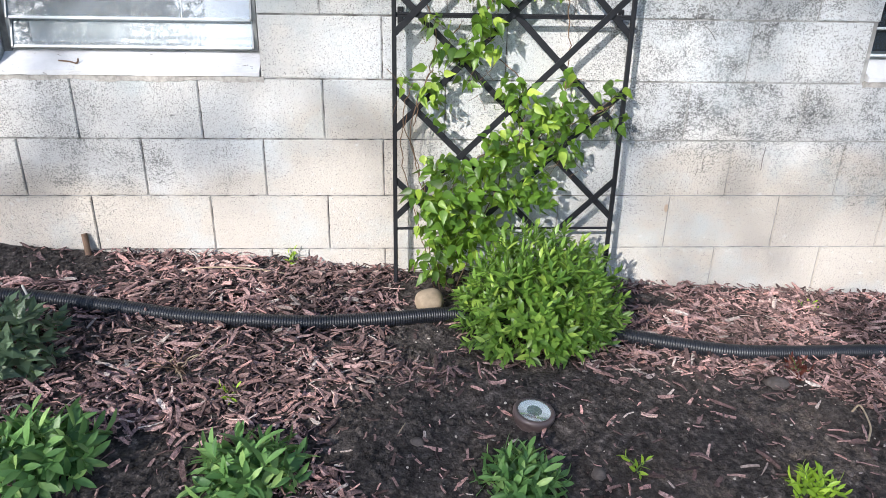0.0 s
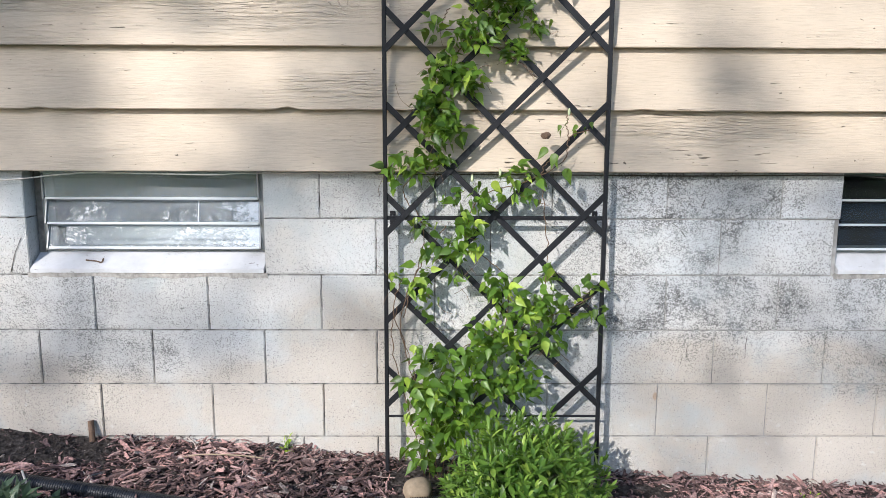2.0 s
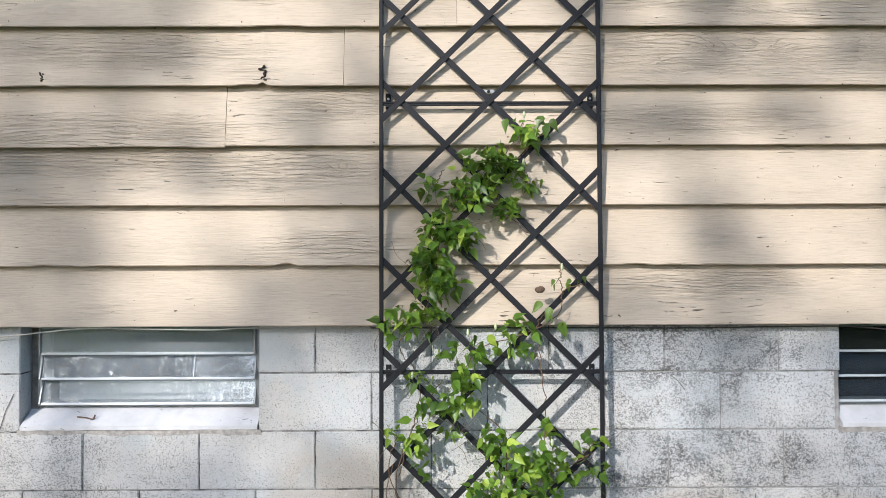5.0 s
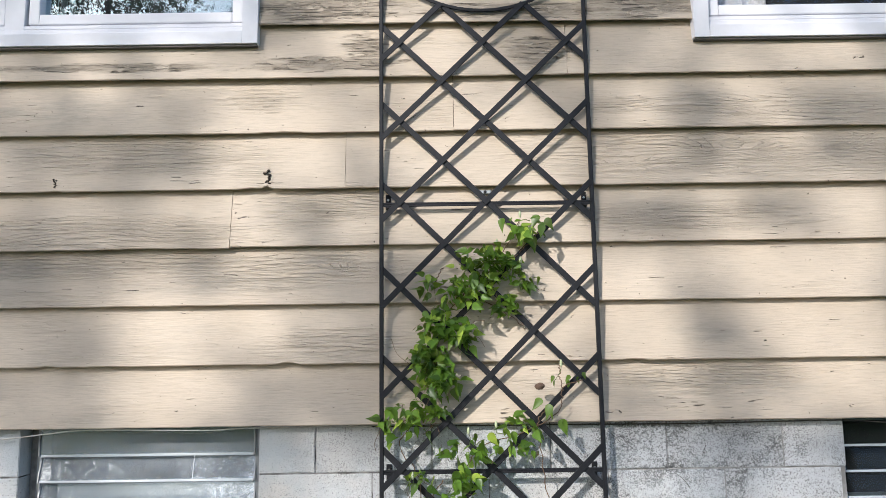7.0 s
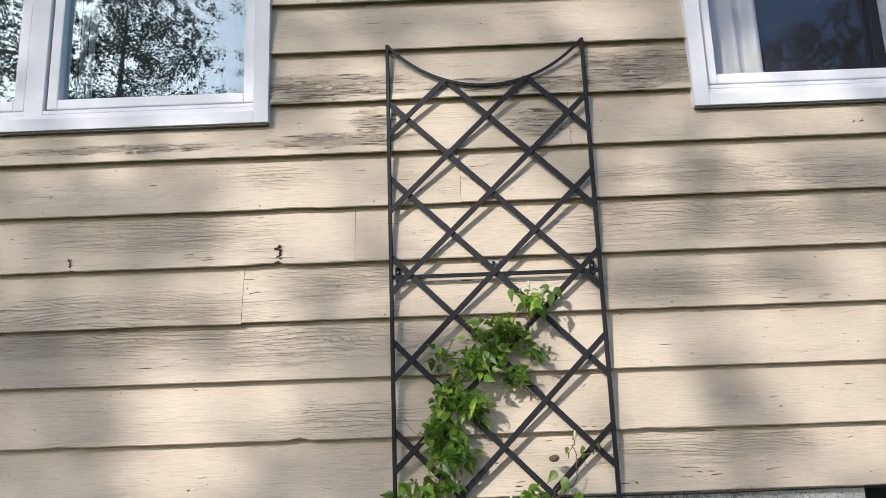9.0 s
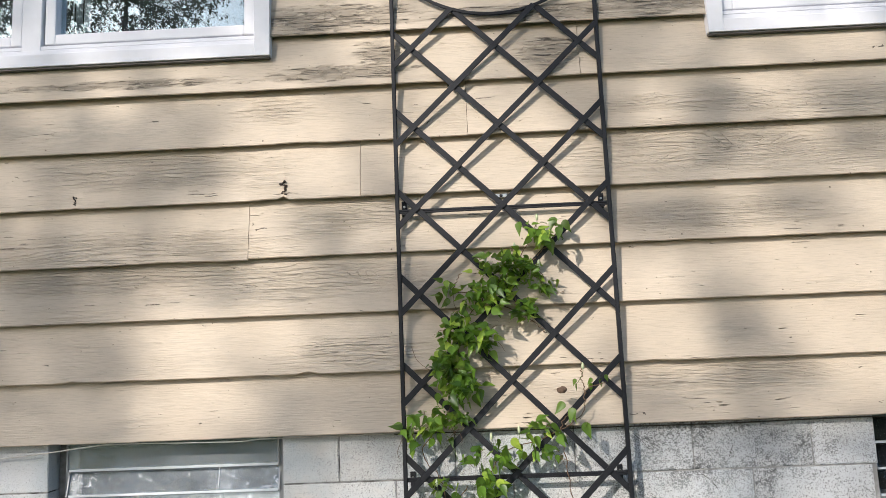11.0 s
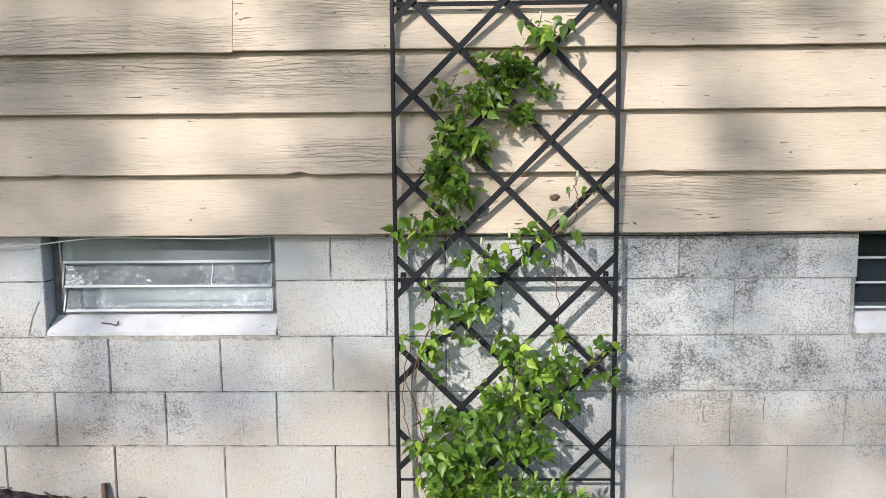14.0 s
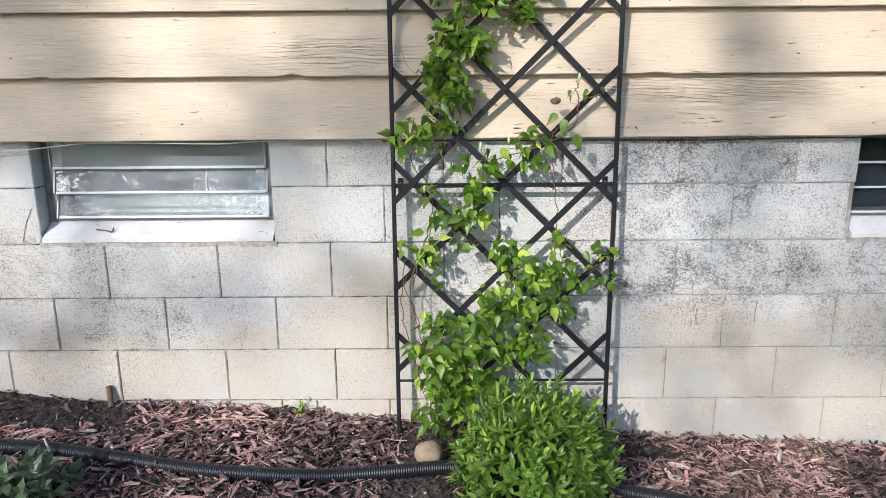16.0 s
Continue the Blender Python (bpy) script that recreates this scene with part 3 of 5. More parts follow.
def build_lower_wall():
    bm = bmesh.new()
    inset = 0.005
    cols = [WALL_L] + [v for w in JALOUSIE for v in (w[0] - inset, w[1] + inset)] + [WALL_R]
    for i in range(0, len(cols), 2):
        box(bm, cols[i], cols[i + 1], 0.0055, 0.20, SILL_Z - 0.004, 1.075)
    box(bm, WALL_L, WALL_R, 0.0055, 0.20, -0.9, SILL_Z - 0.004)
    wall = part("wall_lower", bm, MORTAR, None)
    tagged(wall, "painted concrete block foundation wall with mildew stains", "wall", kind="structure")
    rng = random.Random(4)
    shared = {}
    for row in range(-4, 6):
        # row 5 is the cut course under the siding
        z0 = 0.1 + COURSE * (row - 1)
        z1 = min(z0 + COURSE, 1.079)
        start = -0.397 if row % 2 else -0.1995
        right = 0.020 if row == 3 else 0.008
        x = start - BLOCK_LENGTH * 7
        while x < WALL_R:
            # the courses right of the trellis are laid a little further along
            a, b = (max(v, WALL_L) + (right if v > 0.3 else 0.0) for v in (x, min(x + BLOCK_LENGTH, WALL_R - right)))
            pieces = [(a, b)]
            if z1 > SILL_Z + 0.05:
                for w0, w1 in JALOUSIE:
                    cut = []
                    for p, q in pieces:
                        if q <= w0 or p >= w1:
                            cut.append((p, q))
                        else:
                            cut += [(p, w0)] if p < w0 - 0.02 else []
                            cut += [(w1, q)] if q > w1 + 0.02 else []
                    pieces = cut
            if row == 0 and a < -0.5 < b:
                pieces = [(a, -0.473), (-0.473, b)]
            for p, q in pieces:
                if q - p < 0.02:
                    continue
                key = (round(q - p, 3), round(z1 - z0, 3), rng.randrange(3))
                gap = 0.0022
                if key not in shared:
                    b2 = bmesh.new()
                    box(b2, gap, q - p - gap, 0.0, 0.16, 0.0035, z1 - z0 - 0.002)
                    bmesh.ops.bevel(b2, geom=[e for e in b2.edges if e.verts[0].co.y < 0.01 and e.verts[1].co.y < 0.01], offset=0.0025, segments=2, affect="EDGES")
                    bmesh.ops.recalc_face_normals(b2, faces=b2.faces)
                    me = bpy.data.meshes.new("concrete_block")
                    b2.to_mesh(me), b2.free()
                    me.materials.append(BLOCK)
                    shared[key] = me
                ob = new("concrete_block", shared[key])
                ob.parent = wall
                ob.location = (p, rng.uniform(-0.0016, 0.0012), z0)
                ob.rotation_euler = (rng.uniform(-0.003, 0.003), 0, rng.uniform(-0.002, 0.002))
            x += BLOCK_LENGTH
    return wall


build_lower_wall()


# ---- upper wall: lapped boards ----
LAP, BOARDS, LIP = 0.209, 13, 0.045
WIN_Z0, WIN_Z1 = 2.467, 3.56
UPPER = ((-2.45, -0.618), (0.999, 2.75))
BUTTS = {2: [-2.2], 3: [-0.705], 4: [-0.293, 2.1], 5: [0.103], 6: [0.526]}
NOTCHES = {1: [(-0.49, 0.034, 0.012), (-1.33, 0.03, 0.006), (0.72, 0.05, 0.005)], 4: [(-0.574, 0.012, 0.011), (-1.345, 0.012, 0.010), (-0.62, 0.06, 0.005)], 5: [(-0.52, 0.09, 0.006), (-1.9, 0.05, 0.006)], 3: [(-1.0, 0.2, 0.004)]}


def board_mesh(i, x0, x1, rng):
    z0 = SIDING_Z + LAP * i
    xs = sorted({x0, x1, *[x0 + (x1 - x0) * k / max(1, int((x1 - x0) / 0.02)) for k in range(int((x1 - x0) / 0.02))]})
    cuts = [v for w in UPPER for v in w if x0 < v < x1] if WIN_Z0 < z0 + LAP + 0.02 and z0 < WIN_Z0 else []
    cols = []
    tilt = rng.uniform(-0.0015, 0.0015)
    seed = rng.uniform(0, 50)
    for x in sorted([*xs, *[c - 1e-4 for c in cuts], *[c + 1e-4 for c in cuts]]):
        low = 0.0016 * noise.noise(Vector((x * 1.3, seed, 0))) + 0.0012 * noise.noise(Vector((x * 11, seed, 3)))
        low += tilt * (x - 0.5 * (x0 + x1)) / (x1 - x0)
        for cx, half, deep in NOTCHES.get(i, ()):
            d = abs(x - cx) / half
            if d < 1:
                low += deep * (1 - d * d) * (0.8 + 0.4 * noise.noise(Vector((x * 60, seed, 1))))
        top = z0 + LAP + 0.022
        if z0 < WIN_Z0 < top:
            for a, b in UPPER:
                if a < x < b:
                    top = min(top, WIN_Z0 + 0.012)
        cols.append((x, z0 + low, top, 0.001 * noise.noise(Vector((x * 2.0, seed, 7)))))
    verts, faces = [], []
    for x, low, top, bow in cols:
        slope = 0.0320 / (LAP + 0.022)
        f0, f1 = -LIP + bow, -LIP + bow + slope * (top - low)
        verts += [(x, f0 + 0.0028, low), (x, f0, low + 0.003), (x, f1, top), (x, f1 + 0.006, top), (x, -0.0165, low + 0.013)]
    for k in range(len(cols) - 1):
        a, b = 5 * k, 5 * (k + 1)
        for j in range(5):
            faces.append((a + j, b + j, b + (j + 1) % 5, a + (j + 1) % 5))
    n = 5 * (len(cols) - 1)
    faces += [(4, 3, 2, 1, 0), tuple(n + j for j in range(5))]
    me = bpy.data.meshes.new("board")
    me.from_pydata(verts, [], faces)
    me.materials.append(SIDING)
    return me


def build_upper_wall():
    bm = bmesh.new()
    top = SIDING_Z + LAP * BOARDS
    box(bm, WALL_L, WALL_R, -0.009, 0.14, SIDING_Z + 0.004, WIN_Z0)
    box(bm, WALL_L, WALL_R, -0.009, 0.14, WIN_Z1, top + 0.02)
    for a, b in ((WALL_L, UPPER[0][0]), (UPPER[0][1], UPPER[1][0]), (UPPER[1][1], WALL_R)):
        box(bm, a, b, -0.009, 0.14, WIN_Z0, WIN_Z1)
    # near-black body: the dark of gaps between boards is in its colour
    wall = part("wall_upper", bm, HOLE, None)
    tagged(wall, "tan painted wooden lap siding, weathered and cracked", "wall", kind="structure")
    rng = random.Random(12)
    for i in range(BOARDS):
        z0 = SIDING_Z + LAP * i
        spans = [(WALL_L, WALL_R)]
        if z0 > WIN_Z0 - 0.02 and z0 < WIN_Z1:
            spans = [(WALL_L, UPPER[0][0] + 0.012), (UPPER[0][1] - 0.012, UPPER[1][0] + 0.012), (UPPER[1][1] - 0.012, WALL_R)]
        for a, b in spans:
            cuts = [a] + [c for c in BUTTS.get(i, ()) if a < c < b] + [b]
            for p, q in zip(cuts, cuts[1:]):
                ob = new("board", board_mesh(i, p + 0.0008, q - 0.0008, rng))
                ob.parent = wall
                ob.location.y = rng.uniform(-0.0015, 0.001)
                ob.location.z = -0.006 if (i, p) == (3, WALL_L) else 0.0
    bm = bmesh.new()
    bmesh.ops.create_icosphere(bm, subdivisions=1, radius=0.0032)
    bm.transform(Matrix.Diagonal((1, 0.45, 1, 1)))
    head = bpy.data.meshes.new("nail_head")
    bm.to_mesh(head), bm.free()
    head.materials.append(HOLE)
    for i in range(BOARDS - 5):
        x = -2.1 + rng.uniform(0, 0.3)
        while x < 2.2:
            rise = rng.uniform(0.010, 0.024)
            if SIDING_Z + LAP * i + rise > WIN_Z0 - 0.03 and any(a - 0.02 < x < b + 0.02 for a, b in UPPER):
                x += 0.4
                continue
            ob = new("nail_head", head)
            ob.parent = wall
            ob.location = (x, -LIP + 0.139 * rise + 0.0008, SIDING_Z + LAP * i + rise)
            x += rng.choice((0.40, 0.41, 0.62, 0.81)) + rng.uniform(-0.03, 0.03)
    return wall


build_upper_wall()


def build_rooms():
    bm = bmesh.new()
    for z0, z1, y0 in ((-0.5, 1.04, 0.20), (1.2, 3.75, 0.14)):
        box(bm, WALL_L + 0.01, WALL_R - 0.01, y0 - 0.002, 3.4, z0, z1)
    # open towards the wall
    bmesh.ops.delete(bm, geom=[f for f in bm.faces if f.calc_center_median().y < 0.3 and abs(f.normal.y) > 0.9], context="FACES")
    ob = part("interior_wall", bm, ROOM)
    tagged(ob, "plain rooms behind the windows, painted near black to look dim", "wall", kind="structure")


build_rooms()


def build_shell():
    bm = bmesh.new()
    top = SIDING_Z + LAP * BOARDS
    box(bm, WALL_L - 0.1, WALL_L - 0.003, -0.03, 3.6, -0.9, top)
    box(bm, WALL_R + 0.003, WALL_R + 0.1, -0.03, 3.6, -0.9, top)
    box(bm, WALL_L - 0.003, WALL_R + 0.003, 3.5, 3.6, -0.9, top)
    tagged(part("wall_back", bm, SIDING), "plain tan side and back walls of the house", "wall", kind="structure")
    tagged(part("roof", boxed(WALL_L - 0.1, WALL_R + 0.1, -0.05, 3.6, top + 0.024, top + 0.12), ROOM), "plain dark roof slab over the house", "roof", kind="structure")


build_shell()


# ---- upper windows ----
def build_upper_window(name, x0, x1, sashes, label, glass, divide=None):
    win = thing(name, label, "window", kind="structure")
    z0, z1 = WIN_Z0, WIN_Z1
    part("casing", ring(x0, x1, z0, z1, 0.058, -0.058, 0.10, bottom=0.05), VINYL, win)
    # stepped ledge under the sashes
    bm = bmesh.new()
    box(bm, x0 + 0.058, x1 - 0.058, -0.040, 0.09, z0 + 0.054, z0 + 0.072, 0.002)
    box(bm, x0 + 0.058, x1 - 0.058, -0.034, 0.08, z0 + 0.0755, z0 + 0.090, 0.002)
    part("ledge", bm, VINYL, win)
    bm = bmesh.new()
    box(bm, x0 + 0.004, x1 - 0.004, -0.050, -0.004, z0 - 0.007, z0 - 0.0005, 0.001)
    part("drip_edge", bm, GREY_SEAL, win, "grey weathered drip edge")
    for k, (a, b) in enumerate(sashes):
        base = z0 + 0.0915
        part("seal", ring(a, b, base, z1 - 0.06, 0.014, -0.008, 0.06), GREY_SEAL, win, "dark grey rubber seal")
        part("sash", ring(a + 0.006, b - 0.006, base + 0.007, z1 - 0.066, 0.041, -0.026, 0.05, bevel=0.006), VINYL, win)
        pane = part("pane", boxed(a + 0.04, b - 0.04, 0.012, 0.016, base + 0.04, z1 - 0.10), glass, win)
        pane.visible_shadow = False
        if k:
            p = sashes[k - 1][1]
            part("mullion", boxed(p + 0.002, a - 0.002, -0.037, 0.092, z0 + 0.0505, z1 - 0.06, bevel=0.003), VINYL, win)
    if divide is not None:
        part("screen_bar", boxed(divide, divide + 0.046, -0.012, 0.010, z0 + 0.138, z1 - 0.11, bevel=0.002), IRON, win, "dark upright bar across the glass")
    return win


build_upper_window("window_1", UPPER[0][0], UPPER[0][1], [(-2.39, -1.575), (-1.497, -0.677)], "white vinyl double window with reflecting glass", GLASS)
build_upper_window("window_2", UPPER[1][0], UPPER[1][1], [(1.06, 2.69)], "white vinyl window with curtains behind the glass", DIM_GLASS, 1.727)


def build_curtain(x0, x1, z0, z1, y, folds, label, lean=0.0):
    bm = bmesh.new()
    n = folds * 8
    rows = []
    for j, z in enumerate((z0, 0.5 * (z0 + z1), z1)):
        rows.append([bm.verts.new((x0 + (x1 - x0) * k / n + lean * (z - z0), y + 0.022 * math.sin(6.28319 * folds * k / n) + 0.006 * math.sin(k * 1.7), z)) for k in range(n + 1)])
    for a, b in zip(rows, rows[1:]):
        for k in range(n):
            bm.faces.new((a[k], a[k + 1], b[k + 1], b[k]))
    bmesh.ops.solidify(bm, geom=bm.faces[:], thickness=0.003)
    ob = part("curtain", bm, CURTAIN, None, label, True)
    tagged(ob, category="curtain")
    return ob


build_curtain(1.075, 1.335, 2.45, 3.55, 0.078, 3, "white sheer curtain drawn to the side behind window")
build_curtain(1.83, 2.15, 2.45, 3.55, 0.12, 6, "white curtain behind the window beside a dark gap")
build_curtain(-1.47, -1.40, 2.45, 3.55, 0.13, 2, "narrow white curtain behind reflecting window glass")


# ---- jalousie windows in the block wall ----
def build_jalousie(name, x0, x1, glass, label, backing):
    win = thing(name, label, "window", kind="structure")
    # sloping sill
    bm = bmesh.new()
    prof = [(-0.006, SILL_Z + 0.002), (-0.006, SILL_Z + 0.016), (0.085, SILL_Z + 0.072), (0.17, SILL_Z + 0.078), (0.17, SILL_Z + 0.002)]
    n = 24
    rng = random.Random(3)
    rings = []
    for k in range(n + 1):
        x = x0 + 0.003 + (x1 - x0 - 0.006) * k / n
        wob = [rng.uniform(-0.0006, 0.0006) for _ in prof]
        rings.append([bm.verts.new((x, y + w, z + w)) for (y, z), w in zip(prof, wob)])
    for a, b in zip(rings, rings[1:]):
        for j in range(5):
            bm.faces.new((a[j], b[j], b[(j + 1) % 5], a[(j + 1) % 5]))
    bm.faces.new(rings[0]), bm.faces.new(rings[-1])
    part("window_sill", bm, SILL, win, "sloping sill with worn white paint")
    bm = bmesh.new()
    rings = []
    for k in range(61):
        x = x0 - 0.01 + (x1 - x0 + 0.02) * k / 60
        drop = 0.016 + 0.012 * noise.noise(Vector((x * 7, 2, 0))) + 0.006 * noise.noise(Vector((x * 33, 5, 0)))
        rings.append([bm.verts.new((x, -0.0022 + 0.0015 * noise.noise(Vector((x * 30, 9, 0))), SILL_Z + 0.001)), bm.verts.new((x, -0.0016, SILL_Z - drop)), bm.verts.new((x, 0.02, SILL_Z - drop)), bm.verts.new((x, 0.02, SILL_Z + 0.001))])
    for p, q in zip(rings, rings[1:]):
        for j in range(4):
            bm.faces.new((p[j], q[j], q[(j + 1) % 4], p[(j + 1) % 4]))
    bm.faces.new(rings[0]), bm.faces.new(rings[-1])
    part("mortar_bed", bm, OLD_MORTAR, win, "crumbling bare mortar under the sill")
    a, b, low, top = x0 + (0.028 if backing else 0.003), x1 - 0.012, SILL_Z + 0.073, 1.078
    part("frame", ring(a, b, low, top, 0.014, 0.062, 0.12, bevel=0.001), ALU, win, "weathered aluminium frame")
    # reveal filler between frame and blocks
    bm = bmesh.new()
    box(bm, x0 + 0.001, a - 0.001, 0.07, 0.16, SILL_Z + 0.06, top)
    part("jamb", bm, REVEAL, win, "bare grey concrete reveal")
    for k in range(3):
        tilt = radians((18, 15, -1)[k])
        zb = low + 0.010 + 0.0895 * k
        bm = bmesh.new()
        box(bm, a + 0.018, b - 0.018, -0.0025, 0.0025, 0, 0.098, 0.0008)
        bm.transform(Matrix.Translation((0, 0.052, zb)) @ Matrix.Rotation(-tilt, 4, "X"))
        pane = part("louvre_pane", bm, glass, win)
        pane.visible_shadow = False
        bm = bmesh.new()
        box(bm, a + 0.018, b - 0.018, -0.0036, 0.003, -0.0040, 0.0040, 0.0010)
        bm.transform(Matrix.Translation((0, 0.052, zb)) @ Matrix.Rotation(-tilt, 4, "X"))
        part("louvre_edge", bm, GROUND_EDGE, pane, "pale ground glass edge")
        if backing and k == 1:
            bm = boxed(-0.8435, -0.8415, -0.0038, -0.0026, 0.004, 0.095)
            bm.transform(Matrix.Translation((0, 0.052, zb)) @ Matrix.Rotation(-tilt, 4, "X"))
            part("pane_joint", bm, GROUND_EDGE, pane, "thin pale line where two panes meet")
        for sx in (a + 0.0105, b - 0.0165):
            bm = bmesh.new()
            box(bm, sx, sx + 0.006, -0.006, 0.006, -0.002, 0.088, 0.001)
            bm.transform(Matrix.Translation((0, 0.050, zb)) @ Matrix.Rotation(-tilt, 4, "X"))
            part("clip", bm, ALU, win)
    if backing:
        # added pale panel, there only to brighten the lowest louvre from behind
        bm = boxed(x0 + 0.05, x1 - 0.04, 0.17, 0.176, SILL_Z + 0.05, SILL_Z + 0.145)
        part("backing_panel", bm, CURTAIN, win, "pale panel added behind the lower glass to brighten it")
    return win


build_jalousie("window_3", *JALOUSIE[0], LOUVRE_GLASS, "aluminium jalousie window with dusty glass louvres", True)
build_jalousie("window_4", *JALOUSIE[1], DARK_LOUVRE_GLASS, "aluminium jalousie window, dark behind the louvres", False)


# ---- trellis ----
def trellis_y(z):
    return -0.087 + 0.014 * z


def on_trellis(x, z, off=0.0):
    return Vector((x, trellis_y(z) + off, z))


TL, TR = -0.160, 0.593


def bar(bm, a, b, width, thick):
    """A flat or square bar between two points, its broad side to the front."""
    d = (b - a)
    along = d.normalized()
    front = Vector((0, -1, 0))
    side = along.cross(front).normalized()
    front = side.cross(along).normalized()
    v = []
    for p in (a, b):
        for s, f in ((-1, -1), (1, -1), (1, 1), (-1, 1)):
            v.append(bm.verts.new(p + side * (s * width / 2) + front * (f * thick / 2)))
    for q in ((3, 2, 1, 0), (4, 5, 6, 7), (0, 1, 5, 4), (1, 2, 6, 5), (2, 3, 7, 6), (3, 0, 4, 7)):
        bm.faces.new([v[i] for i in q])
    bmesh.ops.bevel(bm, geom=[e for e in bm.edges if e.verts[0] in v and e.verts[1] in v], offset=min(width, thick) * 0.18, segments=1, affect="EDGES")
    return bm


def build_trellis():
    t = thing("trellis", "tall black wrought iron garden trellis with diamond lattice on the wall", "trellis", at=(0.215, trellis_y(0), bed_z(0.2, -0.08)))
    for x, zt in ((TL, 2.768), (TR, 2.768)):
        part("post", bar(bmesh.new(), on_trellis(x, bed_z(x, -0.08) - 0.12), on_trellis(x, zt), 0.0145, 0.0145), IRON, t)
    for z in (0.213, 0.9215, 0.9290, 1.8465, 1.8540):
        part("crossbar", bar(bmesh.new(), on_trellis(TL, z, 0.004), on_trellis(TR, z, 0.004), 0.0072, 0.0085), IRON, t)
    step, cx = 0.154, 0.2155

    def section(z_low, z_high, z_node, pitch, arc=None):
        """Slanting strips between two heights; z_node is a row with a crossing on the middle line."""
        for lean, off in ((1, -0.006), (-1, 0.000)):
            for k in range(-12, 13):
                if k % 2:
                    continue
                # z = z_node + lean * (x - cx) * pitch / step + k * pitch
                pts = []
                g = lean * pitch / step
                for x in (TL, TR):
                    pts.append((x, z_node + g * (x - cx) + k * pitch))
                (xa, za), (xb, zb) = pts
                if za > zb:
                    (xa, za), (xb, zb) = (xb, zb), (xa, za)
                if zb <= z_low + 0.01 or za >= z_high - 0.01:
                    continue
                slope = (xb - xa) / (zb - za)
                if za < z_low:
                    xa, za = xa + slope * (z_low - za), z_low
                hi = z_high
                if arc is not None:
                    for _ in range(30):
                        xt = xa + slope * (min(hi, zb) - za)
                        hi = arc(xt)
                if zb > hi:
                    xb, zb = xa + slope * (hi - za), hi
                if zb - za < 0.012:
                    continue
                part("lattice_strip", bar(bmesh.new(), on_trellis(xa, za, off), on_trellis(xb, zb, off), 0.0205, 0.0042), IRON, t)

    def arc_z(x):
        u = (x - 0.2165) / 0.377
        r = 1.42
        return 2.585 + 0.18 * (r - math.sqrt(max(0.0, r * r - u * u))) / (r - math.sqrt(r * r - 1))

    section(0.213, 0.925, 0.937 - 0.306, 0.153)
    section(0.925, 1.850, 1.860, 0.1538)
    section(1.850, 2.60, 1.860, 0.1505, arc_z)
    pts = [on_trellis(x, arc_z(x), -0.001) for x in np.linspace(TL, TR, 25)]
    bm = tube(bmesh.new(), pts, 0.0072, 4)
    part("top_arc", bm, IRON, t)
    for x, z in ((TL + 0.022, 1.865), (TR - 0.024, 1.865), (TR - 0.020, 0.915), (TL + 0.02, 0.915)):
        back = -0.002 if z < 1 else -0.026
        bm = bmesh.new()
        box(bm, x - 0.0095, x + 0.0095, back - 0.005, back, z - 0.028, z + 0.028, 0.002)
        box(bm, x - 0.0075, x + 0.0075, trellis_y(z), back - 0.002, z - 0.027, z - 0.021, 0.001)
        b = part("bracket", bm, IRON, t)
        bm = bmesh.new()
        bmesh.ops.create_cone(bm, cap_ends=True, segments=10, radius1=0.0048, radius2=0.0035, depth=0.004)
        bm.transform(Matrix.Translation((x, back - 0.0065, z + 0.008)) @ Matrix.Rotation(radians(90), 4, "X"))
        part("screw", bm, SCREW, b, "bright screw head")
    bm = bmesh.new()
    box(bm, 0.213 - 0.022, 0.213 + 0.022, -0.031, -0.025, 1.892, 1.906, 0.002)
    plate = part("wall_plate", bm, SCREW, t, "small zinc wall plate")
    bm = bmesh.new()
    bmesh.ops.create_cone(bm, cap_ends=True, segments=10, radius1=0.006, radius2=0.0045, depth=0.005)
    bm.transform(Matrix.Translation((0.213, -0.033, 1.899)) @ Matrix.Rotation(radians(90), 4, "X"))
    part("screw", bm, IRON, plate)
    return t


build_trellis()


# ---- climbing vine ----
# clusters of leaves along the strands: x, z, half width, half height, leaves
VINE_TOP = [(0.335, 1.725, 0.060, 0.045, 13), (0.215, 1.609, 0.101, 0.056, 62), (0.141, 1.519, 0.083, 0.056, 40), (0.270, 1.462, 0.037, 0.046, 12), (0.348, 1.543, 0.041, 0.027, 8), (0.008, 1.539, 0.031, 0.037, 7), (0.039, 1.438, 0.046, 0.028, 10), (0.061, 1.382, 0.093, 0.038, 36), (0.135, 1.354, 0.028, 0.038, 8), (0.0, 1.291, 0.064, 0.048, 38), (0.032, 1.216, 0.069, 0.066, 42), (-0.049, 1.114, 0.080, 0.030, 15), (-0.150, 1.068, 0.030, 0.026, 4), (0.03, 1.108, 0.037, 0.024, 7)]
VINE_MID = [(-0.046, 1.064, 0.095, 0.030, 8), (-0.150, 1.040, 0.028, 0.040, 6), (0.299, 1.06, 0.057, 0.039, 14), (0.337, 0.983, 0.034, 0.03, 5), (0.164, 0.989, 0.106, 0.04, 28), (0.13, 0.897, 0.057, 0.044, 24), (0.086, 0.81, 0.077, 0.045, 24), (-0.029, 0.889, 0.048, 0.03, 8), (0.003, 0.801, 0.048, 0.04, 12), (-0.027, 0.727, 0.034, 0.04, 9), (-0.124, 0.703, 0.033, 0.025, 4), (-0.052, 0.668, 0.048, 0.025, 10), (-0.014, 0.613, 0.039, 0.04, 6)]
